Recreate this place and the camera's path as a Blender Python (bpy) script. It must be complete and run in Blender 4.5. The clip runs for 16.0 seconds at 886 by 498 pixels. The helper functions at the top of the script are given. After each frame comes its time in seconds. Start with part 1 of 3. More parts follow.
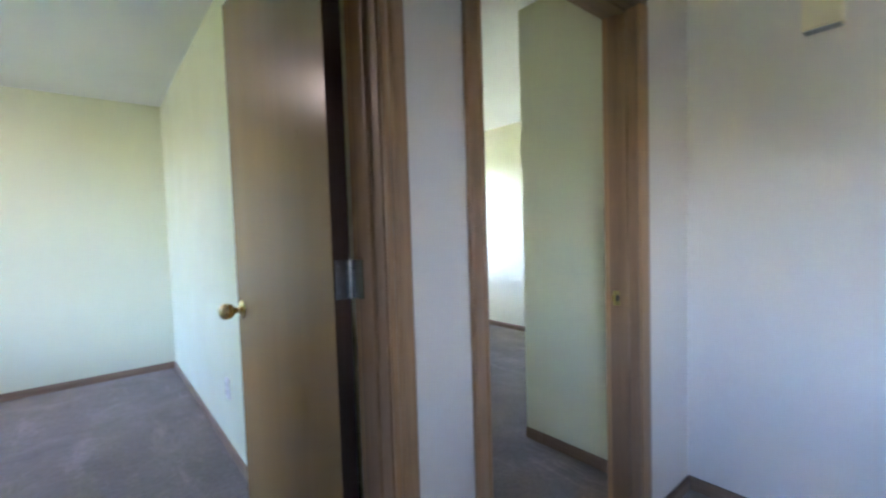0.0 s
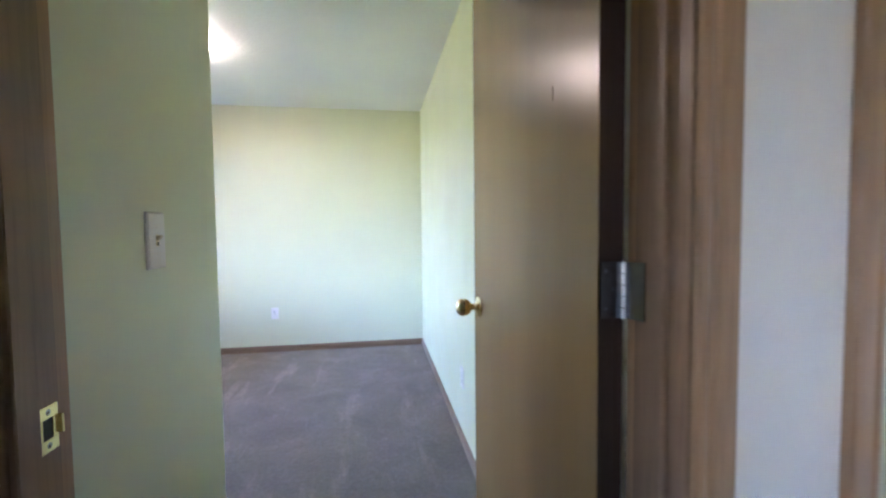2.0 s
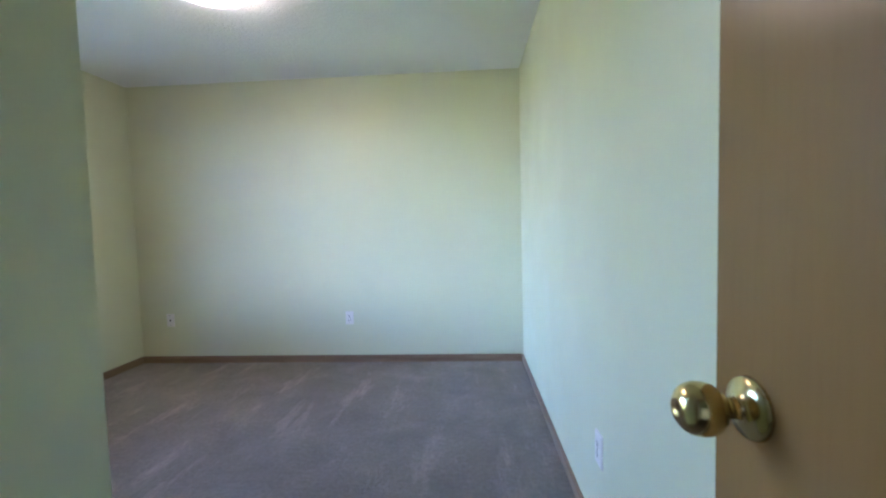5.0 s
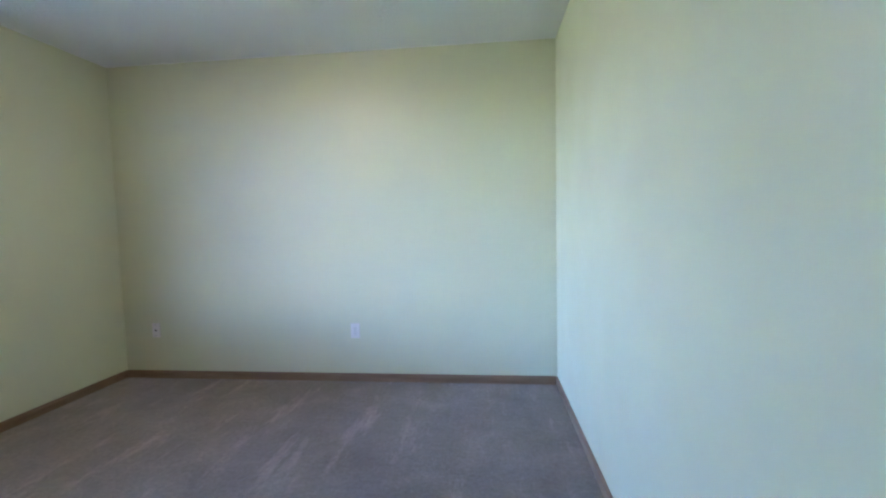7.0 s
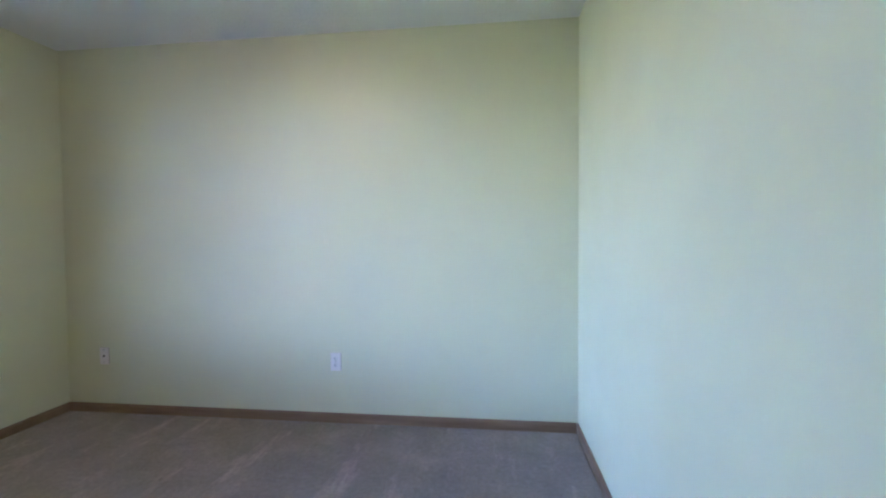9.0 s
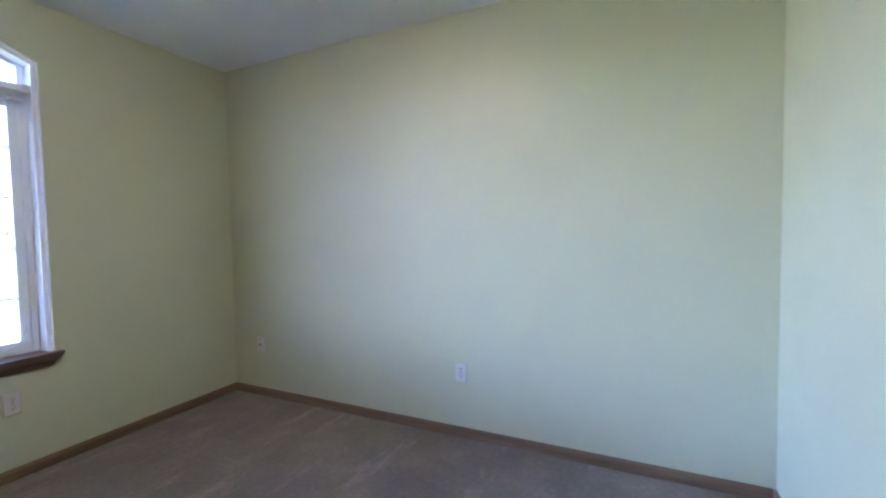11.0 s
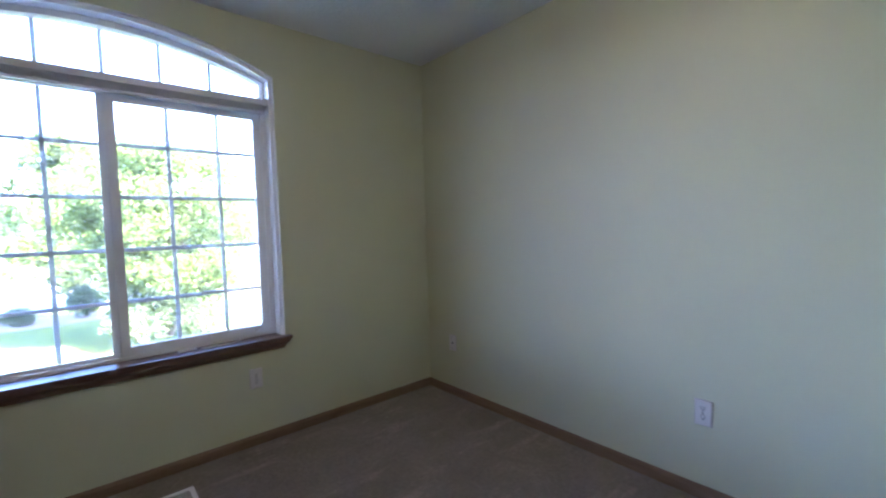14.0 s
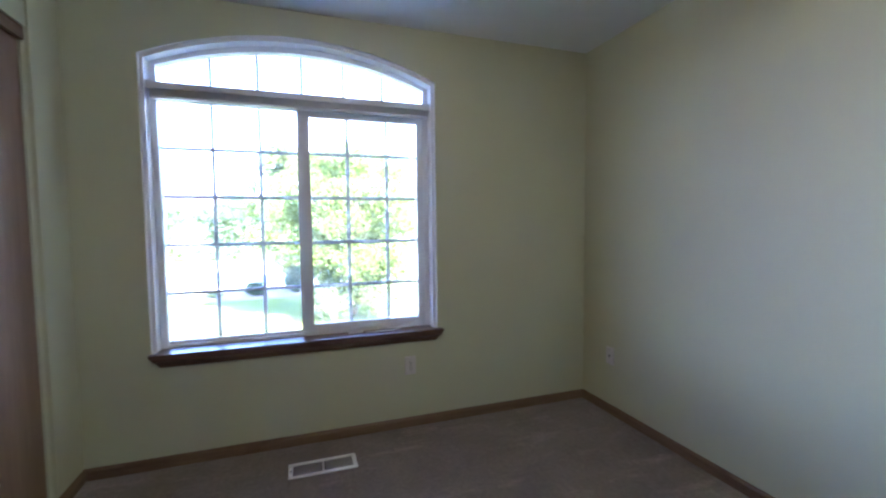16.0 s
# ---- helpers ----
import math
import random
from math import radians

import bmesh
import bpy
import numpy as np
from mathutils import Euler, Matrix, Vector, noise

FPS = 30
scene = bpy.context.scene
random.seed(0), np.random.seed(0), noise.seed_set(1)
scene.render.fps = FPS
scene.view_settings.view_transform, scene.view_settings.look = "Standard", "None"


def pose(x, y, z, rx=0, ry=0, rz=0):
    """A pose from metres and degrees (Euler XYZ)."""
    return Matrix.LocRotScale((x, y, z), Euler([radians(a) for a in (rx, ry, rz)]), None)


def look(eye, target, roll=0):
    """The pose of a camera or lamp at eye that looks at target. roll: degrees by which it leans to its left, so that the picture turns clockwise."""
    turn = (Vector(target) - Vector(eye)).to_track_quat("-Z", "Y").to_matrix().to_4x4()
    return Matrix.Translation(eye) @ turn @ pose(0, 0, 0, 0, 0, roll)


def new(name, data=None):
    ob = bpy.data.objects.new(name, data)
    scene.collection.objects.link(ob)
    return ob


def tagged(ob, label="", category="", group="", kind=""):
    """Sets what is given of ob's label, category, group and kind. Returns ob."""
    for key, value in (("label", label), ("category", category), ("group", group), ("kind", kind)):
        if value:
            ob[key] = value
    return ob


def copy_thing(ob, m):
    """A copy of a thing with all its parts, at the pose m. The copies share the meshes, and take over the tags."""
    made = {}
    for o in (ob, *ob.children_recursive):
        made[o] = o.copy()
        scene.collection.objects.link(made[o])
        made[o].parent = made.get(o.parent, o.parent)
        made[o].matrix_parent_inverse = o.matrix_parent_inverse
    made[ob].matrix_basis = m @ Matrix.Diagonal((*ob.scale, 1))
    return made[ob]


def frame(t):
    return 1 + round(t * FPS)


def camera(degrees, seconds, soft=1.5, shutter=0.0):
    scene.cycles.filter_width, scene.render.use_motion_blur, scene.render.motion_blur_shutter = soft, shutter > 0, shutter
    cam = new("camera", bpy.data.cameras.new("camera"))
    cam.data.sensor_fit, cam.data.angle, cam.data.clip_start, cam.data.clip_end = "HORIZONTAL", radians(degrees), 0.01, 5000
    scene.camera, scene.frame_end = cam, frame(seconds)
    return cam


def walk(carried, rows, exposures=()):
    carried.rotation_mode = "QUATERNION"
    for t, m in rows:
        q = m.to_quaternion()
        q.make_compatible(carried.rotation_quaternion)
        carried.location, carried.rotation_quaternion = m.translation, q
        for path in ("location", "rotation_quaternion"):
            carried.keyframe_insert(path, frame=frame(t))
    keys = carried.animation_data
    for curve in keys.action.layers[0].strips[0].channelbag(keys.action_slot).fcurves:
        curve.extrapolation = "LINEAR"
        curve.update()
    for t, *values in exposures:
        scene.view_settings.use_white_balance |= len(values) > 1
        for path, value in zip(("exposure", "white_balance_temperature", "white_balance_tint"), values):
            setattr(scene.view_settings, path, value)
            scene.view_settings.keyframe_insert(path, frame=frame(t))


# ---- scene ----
cam = camera(92.9, 16.0, 2.2, 0.5)
PATH = [
    (0, (-0.446, -0.759, 1.231), (0.827, 0.78, 1.137), -1.8),
    (0.5, (-0.423, -0.693, 1.229), (0.61, 1.016, 1.119), -1.6),
    (1, (-0.401, -0.632, 1.233), (0.335, 1.226, 1.134), -1.3),
    (1.5, (-0.389, -0.57, 1.228), (0.098, 1.368, 1.137), -1.3),
    (2, (-0.379, -0.487, 1.223), (-0.068, 1.486, 1.126), -0.6),
    (2.5, (-0.373, -0.363, 1.222), (-0.218, 1.628, 1.118), -1.6),
    (3, (-0.37, -0.245, 1.223), (-0.253, 1.748, 1.104), -2.0),
    (3.5, (-0.369, -0.131, 1.229), (-0.357, 1.865, 1.103), -2.2),
    (4, (-0.36, 0.019, 1.227), (-0.442, 2.014, 1.118), -1.5),
    (4.2, (-0.338, 0.118, 1.214), (-0.469, 2.111, 1.117), -1.6),
    (6.3, (-0.42, 0.634, 1.157), (-0.541, 2.625, 1.01), -1.4),
    (6.5, (-0.435, 0.714, 1.204), (-0.593, 2.703, 1.066), -1.5),
    (7, (-0.405, 0.873, 1.19), (-0.611, 2.858, 1.064), -1.3),
    (7.5, (-0.403, 0.987, 1.202), (-0.637, 2.97, 1.073), -1.1),
    (8, (-0.423, 1.12, 1.199), (-0.636, 3.107, 1.122), -0.7),
    (8.2, (-0.419, 1.17, 1.181), (-0.607, 3.16, 1.117), -1.0),
    (10.3, (-0.416, 1.669, 1.207), (-1.027, 3.571, 1.11), -0.7),
    (10.5, (-0.377, 1.69, 1.229), (-1.086, 3.557, 1.122), -1.2),
    (11, (-0.452, 1.689, 1.227), (-1.303, 3.496, 1.132), -1.0),
    (11.5, (-0.498, 1.712, 1.228), (-1.485, 3.447, 1.107), -0.8),
    (12, (-0.564, 1.741, 1.241), (-1.693, 3.385, 1.093), -0.8),
    (12.5, (-0.649, 1.768, 1.237), (-1.873, 3.343, 1.088), -0.7),
    (13, (-0.71, 1.835, 1.239), (-2.044, 3.319, 1.101), -0.8),
    (13.5, (-0.745, 1.878, 1.233), (-2.167, 3.279, 1.11), -1.4),
    (14, (-0.773, 1.909, 1.237), (-2.284, 3.215, 1.127), -1.7),
    (14.5, (-0.793, 1.948, 1.226), (-2.429, 3.093, 1.113), -1.5),
    (15, (-0.795, 1.977, 1.228), (-2.535, 2.956, 1.121), -1.2),
    (15.5, (-0.794, 2.001, 1.242), (-2.618, 2.812, 1.125), -0.9),
    (16, (-0.795, 2.003, 1.258), (-2.684, 2.65, 1.145), -0.6),
]
EXPOSURES = [
    (0, 6.3, 5400, 32), (1, 6.55, 5450, 34), (3, 6.52, 5350, 30), (4.2, 6.15, 5250, 28), (7, 5.88, 5150, 30), (11.5, 5.68, 5230, 36), (13, 5.46, 5230, 37), (14, 5.04, 5230, 37), (16, 5.12, 5250, 37),
]
walk(cam, [(t, look(eye, target, roll)) for t, eye, target, roll in PATH], EXPOSURES)

# ---- world and light ----
SUN_AT = Vector((0.85, 0.53, 0.70)).normalized()
world = bpy.data.worlds.new("daylight")
scene.world = world
world.use_nodes = True
wn = world.node_tree
sky = wn.nodes.new("ShaderNodeTexSky")
sky.sky_type, sky.sun_disc = "NISHITA", False
sky.dust_density, sky.ozone_density = 0.6, 2.5
sky.sun_elevation = math.asin(SUN_AT.z)
sky.sun_rotation = math.atan2(SUN_AT.x, SUN_AT.y)
wn.nodes["Background"].inputs["Strength"].default_value = 0.15
wn.links.new(sky.outputs[0], wn.nodes["Background"].inputs["Color"])

sun = new("sun", bpy.data.lights.new("sun", "SUN"))
sun.data.energy, sun.data.angle, sun.data.color = 4.4, radians(0.5), (1.0, 0.95, 0.86)
sun.matrix_world = look(SUN_AT * 40, (0, 0, 0))


# ---- materials ----
def material(name, rough=0.6, metal=0.0, spec=0.5):
    m = bpy.data.materials.new(name)
    m.use_nodes = True
    b = m.node_tree.nodes["Principled BSDF"]
    b.inputs["Roughness"].default_value = rough
    b.inputs["Metallic"].default_value = metal
    b.inputs["Specular IOR Level"].default_value = spec
    return m, m.node_tree, b


def mapped(tree, scale=(1, 1, 1), turn=(0, 0, 0)):
    tc = tree.nodes.new("ShaderNodeTexCoord")
    mp = tree.nodes.new("ShaderNodeMapping")
    mp.inputs["Scale"].default_value = scale
    mp.inputs["Rotation"].default_value = turn
    tree.links.new(tc.outputs["Object"], mp.inputs["Vector"])
    return mp.outputs[0]


def noise_tex(tree, vec, scale, detail=4, rough=0.55, distortion=0.0):
    n = tree.nodes.new("ShaderNodeTexNoise")
    n.inputs["Scale"].default_value, n.inputs["Detail"].default_value = scale, detail
    n.inputs["Roughness"].default_value, n.inputs["Distortion"].default_value = rough, distortion
    tree.links.new(vec, n.inputs["Vector"])
    return n.outputs["Fac"]


def ramp(tree, fac, stops):
    r = tree.nodes.new("ShaderNodeValToRGB")
    while len(r.color_ramp.elements) < len(stops):
        r.color_ramp.elements.new(0.5)
    for e, (p, c) in zip(r.color_ramp.elements, stops):
        e.position, e.color = p, (*c, 1) if len(c) == 3 else c
    tree.links.new(fac, r.inputs[0])
    return r.outputs[0]


def mixed(tree, fac, a, b, how="MIX"):
    m = tree.nodes.new("ShaderNodeMix")
    m.data_type, m.blend_type = "RGBA", how
    for v, s in ((fac, m.inputs[0]), (a, m.inputs[6]), (b, m.inputs[7])):
        if isinstance(v, (int, float)):
            s.default_value = v
        elif isinstance(v, tuple):
            s.default_value = (*v, 1)
        else:
            tree.links.new(v, s)
    return m.outputs[2]


def bumped(tree, b, height, strength=0.2, distance=0.002):
    n = tree.nodes.new("ShaderNodeBump")
    n.inputs["Strength"].default_value, n.inputs["Distance"].default_value = strength, distance
    tree.links.new(height, n.inputs["Height"])
    tree.links.new(n.outputs[0], b.inputs["Normal"])


def scaled(c, k):
    return tuple(min(1, v * k) for v in c)


def paint(name, color, rough=0.47, bump=0.10, grain=170):
    m, t, b = material(name, rough, spec=0.85)
    v = mapped(t)
    c = ramp(t, noise_tex(t, v, 1.6, 5), [(0.3, scaled(color, 0.965)), (0.7, scaled(color, 1.02))])
    t.links.new(c, b.inputs["Base Color"])
    r = ramp(t, noise_tex(t, v, 3.0, 3), [(0.3, (rough - 0.06,) * 3), (0.7, (rough + 0.08,) * 3)])
    t.links.new(r, b.inputs["Roughness"])
    bumped(t, b, noise_tex(t, v, grain, 2), bump, 0.002)
    return m


def knockdown(name, color):
    """Sprayed and flattened ceiling texture."""
    m, t, b = material(name, 0.8, spec=0.25)
    v = mapped(t)
    c = ramp(t, noise_tex(t, v, 1.2, 4), [(0.3, scaled(color, 0.96)), (0.7, scaled(color, 1.02))])
    t.links.new(c, b.inputs["Base Color"])
    h = ramp(t, noise_tex(t, v, 45, 4, 0.6), [(0.42, (0, 0, 0)), (0.58, (1, 1, 1))])
    bumped(t, b, h, 0.38, 0.004)
    return m


def wood(name, light, dark, grain, rough=0.4, ring=26, coat=0.0, pore=0.5, spec=0.45, vary=0.035):
    """Straight-grained stained wood; grain is the axis that the fibres run along."""
    m, t, b = material(name, rough, spec=spec)
    long = {"x": (0.06, 1, 1), "y": (1, 0.06, 1), "z": (1, 1, 0.06)}[grain]
    v = mapped(t, long)
    broad = noise_tex(t, v, ring, 5, 0.55, 0.12)
    fine = noise_tex(t, mapped(t, tuple(s if s == 1 else 0.05 for s in long)), 150, 4, 0.65)
    c = ramp(t, broad, [(0.32, dark), (0.5, tuple((a + d) / 2 for a, d in zip(light, dark))), (0.66, light)])
    pores = ramp(t, fine, [(0.34, (0.70, 0.66, 0.63)), (0.54, (1, 1, 1))])
    c = mixed(t, pore, c, pores, "MULTIPLY")
    t.links.new(c, b.inputs["Base Color"])
    r = ramp(t, noise_tex(t, v, 8, 3), [(0.3, (rough - vary,) * 3), (0.7, (rough + vary,) * 3)])
    t.links.new(r, b.inputs["Roughness"])
    b.inputs["Coat Weight"].default_value, b.inputs["Coat Roughness"].default_value = coat, 0.2
    bumped(t, b, fine, 0.06, 0.0006)
    return m


def plain(name, color, rough=0.45, metal=0.0, bump=0.05, scale=90, vary=0.05):
    m, t, b = material(name, rough, metal)
    v = mapped(t)
    n = noise_tex(t, v, scale, 3)
    c = ramp(t, noise_tex(t, v, 6, 4), [(0.3, scaled(color, 1 - vary)), (0.7, scaled(color, 1 + vary))])
    t.links.new(c, b.inputs["Base Color"])
    bumped(t, b, n, bump, 0.001)
    return m


def carpet_material():
    m, t, b = material("taupe_carpet", 0.95, spec=0.1)
    v = mapped(t)
    fibre = noise_tex(t, v, 330, 3, 0.7)
    tuft = noise_tex(t, v, 42, 5, 0.68)
    trod = noise_tex(t, v, 3.2, 6, 0.62, 0.5)
    strokes = noise_tex(t, mapped(t, (1.0, 0.22, 1), (0, 0, 0.08)), 7, 6, 0.7, 0.1)
    base = ramp(t, trod, [(0.30, (0.204, 0.177, 0.145)), (0.55, (0.245, 0.214, 0.177)), (0.75, (0.293, 0.259, 0.216))])
    scuff = ramp(t, strokes, [(0.54, (0, 0, 0)), (0.80, (1, 1, 1))])
    base = mixed(t, scuff, base, (0.40, 0.34, 0.29))
    c = mixed(t, 0.8, base, ramp(t, fibre, [(0.28, (0.60, 0.58, 0.57)), (0.66, (1.12, 1.1, 1.1))]), "MULTIPLY")
    c = mixed(t, 0.6, c, ramp(t, tuft, [(0.32, (0.72, 0.71, 0.71)), (0.66, (1.12, 1.12, 1.12))]), "MULTIPLY")
    t.links.new(c, b.inputs["Base Color"])
    b.inputs["Diffuse Roughness"].default_value = 1.0
    bumped(t, b, tuft, 0.9, 0.008)
    return m


def pane_material(name):
    m = bpy.data.materials.new(name)
    m.use_nodes = True
    t = m.node_tree
    t.nodes.clear()
    out = t.nodes.new("ShaderNodeOutputMaterial")
    mix = t.nodes.new("ShaderNodeMixShader")
    clear = t.nodes.new("ShaderNodeBsdfTransparent")
    gloss = t.nodes.new("ShaderNodeBsdfGlossy")
    fres = t.nodes.new("ShaderNodeFresnel")
    clear.inputs[0].default_value = (0.94, 0.96, 0.95, 1)
    gloss.inputs["Roughness"].default_value = 0.02
    t.links.new(fres.outputs[0], mix.inputs[0])
    t.links.new(clear.outputs[0], mix.inputs[1])
    t.links.new(gloss.outputs[0], mix.inputs[2])
    # thin translucent veil on the glass, added to imitate glare and haze
    veil = t.nodes.new("ShaderNodeBsdfTranslucent")
    veil.inputs[0].default_value = (0.82, 0.80, 0.72, 1)
    veil_mix = t.nodes.new("ShaderNodeMixShader")
    spots = noise_tex(t, mapped(t), 3.0, 5, 0.65)
    amount = ramp(t, spots, [(0.3, (0.010, 0.010, 0.010)), (0.75, (0.024, 0.024, 0.024))])
    t.links.new(amount, veil_mix.inputs[0])
    t.links.new(mix.outputs[0], veil_mix.inputs[1])
    t.links.new(veil.outputs[0], veil_mix.inputs[2])
    t.links.new(veil_mix.outputs[0], out.inputs[0])
    return m


def leaf_material(name, a, b_, c_):
    m, t, b = material(name, 0.5, spec=0.4)
    v = mapped(t)
    c = ramp(t, noise_tex(t, v, 5, 4, 0.7), [(0.3, a), (0.5, b_), (0.7, c_)])
    t.links.new(c, b.inputs["Base Color"])
    trans = t.nodes.new("ShaderNodeBsdfTranslucent")
    t.links.new(c, trans.inputs[0])
    mix = t.nodes.new("ShaderNodeMixShader")
    mix.inputs[0].default_value = 0.55
    t.links.new(b.outputs[0], mix.inputs[1])
    t.links.new(trans.outputs[0], mix.inputs[2])
    t.links.new(mix.outputs[0], t.nodes["Material Output"].inputs[0])
    return m


WALL = paint("pale_yellow_green_wall_paint", (0.578, 0.577, 0.379))
HALL = paint("cream_hall_wall_paint", (0.75, 0.65, 0.52))
CEIL = knockdown("white_textured_ceiling", (0.79, 0.785, 0.775))
# wall paint whitened: puts the window's light and glare into the returns
RETURN = paint("window_lit_return_paint", (0.86, 0.86, 0.86), 0.34)
CARPET = carpet_material()
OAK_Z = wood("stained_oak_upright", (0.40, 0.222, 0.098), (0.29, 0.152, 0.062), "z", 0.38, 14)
# darker oak than the casing, with the unlit left jamb's shade mixed in
JAMB = wood("dark_shaded_oak_jamb", (0.255, 0.142, 0.069), (0.18, 0.097, 0.045), "z", 0.42, 16)
OAK_X = wood("stained_oak_along_x", (0.225, 0.142, 0.078), (0.15, 0.092, 0.047), "x", 0.42)
OAK_Y = wood("stained_oak_along_y", (0.225, 0.142, 0.078), (0.15, 0.092, 0.047), "y", 0.42)
VENEER = wood("oak_veneer", (0.212, 0.120, 0.037), (0.182, 0.101, 0.030), "z", 0.26, 5, 0.05, 0.12, 0.36, 0.004)
SILL = wood("dark_oak_sill", (0.175, 0.105, 0.068), (0.105, 0.06, 0.038), "y", 0.36, 26, 0.12)
CLOSET = wood("brown_closet_veneer", (0.30, 0.185, 0.105), (0.22, 0.13, 0.07), "z", 0.45, 9)
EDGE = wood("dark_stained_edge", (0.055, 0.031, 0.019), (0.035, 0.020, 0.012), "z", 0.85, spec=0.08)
VINYL = plain("white_vinyl", (0.83, 0.84, 0.85), 0.35, vary=0.02)
PLATE = plain("white_plastic_plate", (0.68, 0.64, 0.60), 0.32, vary=0.02)
IVORY = plain("ivory_plastic", (0.84, 0.71, 0.44), 0.4, vary=0.03)
TOGGLE = plain("tan_plastic", (0.58, 0.48, 0.34), 0.4)
DARK = plain("dark_slot", (0.03, 0.028, 0.025), 0.7)
BRASS = plain("polished_brass", (0.66, 0.54, 0.26), 0.20, 1.0, 0.02, 60, 0.08)
# zinc darkened to hold the dark reflections on the hinge leaves
STEEL = plain("zinc_plated_steel", (0.27, 0.28, 0.29), 0.25, 1.0, 0.06, 200, 0.1)
# the same zinc lightened, a painted highlight for the hinge knuckles
BRIGHT = plain("zinc_highlight", (0.80, 0.81, 0.82), 0.22, 1.0, 0.02, 200, 0.05)
ENAMEL = plain("white_enamelled_steel", (0.78, 0.77, 0.75), 0.35, vary=0.03)
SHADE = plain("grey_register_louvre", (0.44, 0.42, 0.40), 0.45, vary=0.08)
GLASS = pane_material("window_glass")
# greyer than the white vinyl: backlight shade put into the muntin colour
GRID = plain("backlit_grey_muntin", (0.58, 0.59, 0.62), 0.4, vary=0.02)
BLIND = plain("white_blind", (0.80, 0.80, 0.83), 0.4, vary=0.03)
CORD = plain("white_cord", (0.75, 0.74, 0.72), 0.8)
CONCRETE = plain("pale_concrete", (0.45, 0.43, 0.39), 0.85, 0, 0.4, 40, 0.12)
SIDING = plain("pale_siding", (0.74, 0.73, 0.70), 0.7, vary=0.04)
ROOFING = plain("grey_shingle", (0.16, 0.15, 0.15), 0.9, 0, 0.5, 30, 0.25)
BARK = plain("grey_brown_bark", (0.16, 0.11, 0.08), 0.9, 0, 0.8, 30, 0.3)
SOIL = plain("bark_mulch", (0.20, 0.15, 0.11), 0.95, 0, 1.0, 25, 0.3)


def lawn_material():
    m, t, b = material("lawn", 0.9, spec=0.15)
    v = mapped(t)
    c = ramp(t, noise_tex(t, v, 0.9, 6, 0.65), [(0.3, (0.085, 0.12, 0.018)), (0.55, (0.13, 0.16, 0.027)), (0.75, (0.21, 0.205, 0.055))])
    c = mixed(t, 0.6, c, ramp(t, noise_tex(t, v, 60, 3, 0.7), [(0.3, (0.6, 0.62, 0.55)), (0.7, (1.2, 1.2, 1.1))]), "MULTIPLY")
    t.links.new(c, b.inputs["Base Color"])
    bumped(t, b, noise_tex(t, v, 45, 4, 0.7), 1.0, 0.03)
    return m


LAWN = lawn_material()
LEAF_SHRUB = leaf_material("light_green_leaves", (0.095, 0.148, 0.026), (0.155, 0.21, 0.042), (0.225, 0.275, 0.07))
LEAF_TREE = leaf_material("dark_green_leaves", (0.05, 0.075, 0.02), (0.11, 0.15, 0.04), (0.19, 0.22, 0.06))
LEAF_HEDGE = leaf_material("hedge_leaves", (0.06, 0.10, 0.03), (0.10, 0.15, 0.05), (0.14, 0.18, 0.07))
LEAF_BUSH = leaf_material("clipped_bush_leaves", (0.06, 0.09, 0.04), (0.085, 0.12, 0.05), (0.12, 0.155, 0.07))
BLOOM = leaf_material("yellow_green_blooms", (0.10, 0.16, 0.05), (0.15, 0.20, 0.07), (0.24, 0.25, 0.12))


def glow_material():
    m, t, b = material("lit_frosted_glass", 0.4)
    b.inputs["Base Color"].default_value = (0.9, 0.88, 0.82, 1)
    b.inputs["Emission Color"].default_value = (1.0, 0.80, 0.55, 1)
    b.inputs["Emission Strength"].default_value = LAMP
    return m


LAMP = 0.56
GLOW = glow_material()


# ---- mesh helpers ----
def finish(bm, name, mat, parent=None, smooth=False, bevel=0.0, segments=2):
    if bevel:
        bmesh.ops.bevel(bm, geom=bm.edges[:], offset=bevel, segments=segments, affect="EDGES", clamp_overlap=True)
    bmesh.ops.recalc_face_normals(bm, faces=bm.faces[:])
    me = bpy.data.meshes.new(name)
    bm.to_mesh(me)
    bm.free()
    me.materials.append(mat)
    if smooth:
        for p in me.polygons:
            p.use_smooth = True
    ob = new(name, me)
    if parent:
        ob.parent = parent
    return ob


def add_box(bm, x0, x1, y0, y1, z0, z1):
    v = [bm.verts.new((x, y, z)) for x in (x0, x1) for y in (y0, y1) for z in (z0, z1)]
    for f in ((0, 1, 3, 2), (4, 6, 7, 5), (0, 4, 5, 1), (2, 3, 7, 6), (0, 2, 6, 4), (1, 5, 7, 3)):
        bm.faces.new([v[i] for i in f])


def boxes(name, mat, items, parent=None, bevel=0.0, segments=2):
    bm = bmesh.new()
    for it in items:
        add_box(bm, *it)
    return finish(bm, name, mat, parent, bevel=bevel, segments=segments)


def prism(bm, outline, axis, a, b):
    """Extrudes a 2D outline along an axis from a to b; the outline's pair fills the other two axes in order."""
    k = "xyz".index(axis)

    def place(p, s):
        q = list(p)
        q.insert(k, s)
        return q
    lo = [bm.verts.new(place(p, a)) for p in outline]
    hi = [bm.verts.new(place(p, b)) for p in outline]
    n = len(outline)
    bm.faces.new(lo)
    bm.faces.new(hi[::-1])
    for i in range(n):
        bm.faces.new((lo[i], hi[i], hi[(i + 1) % n], lo[(i + 1) % n]))


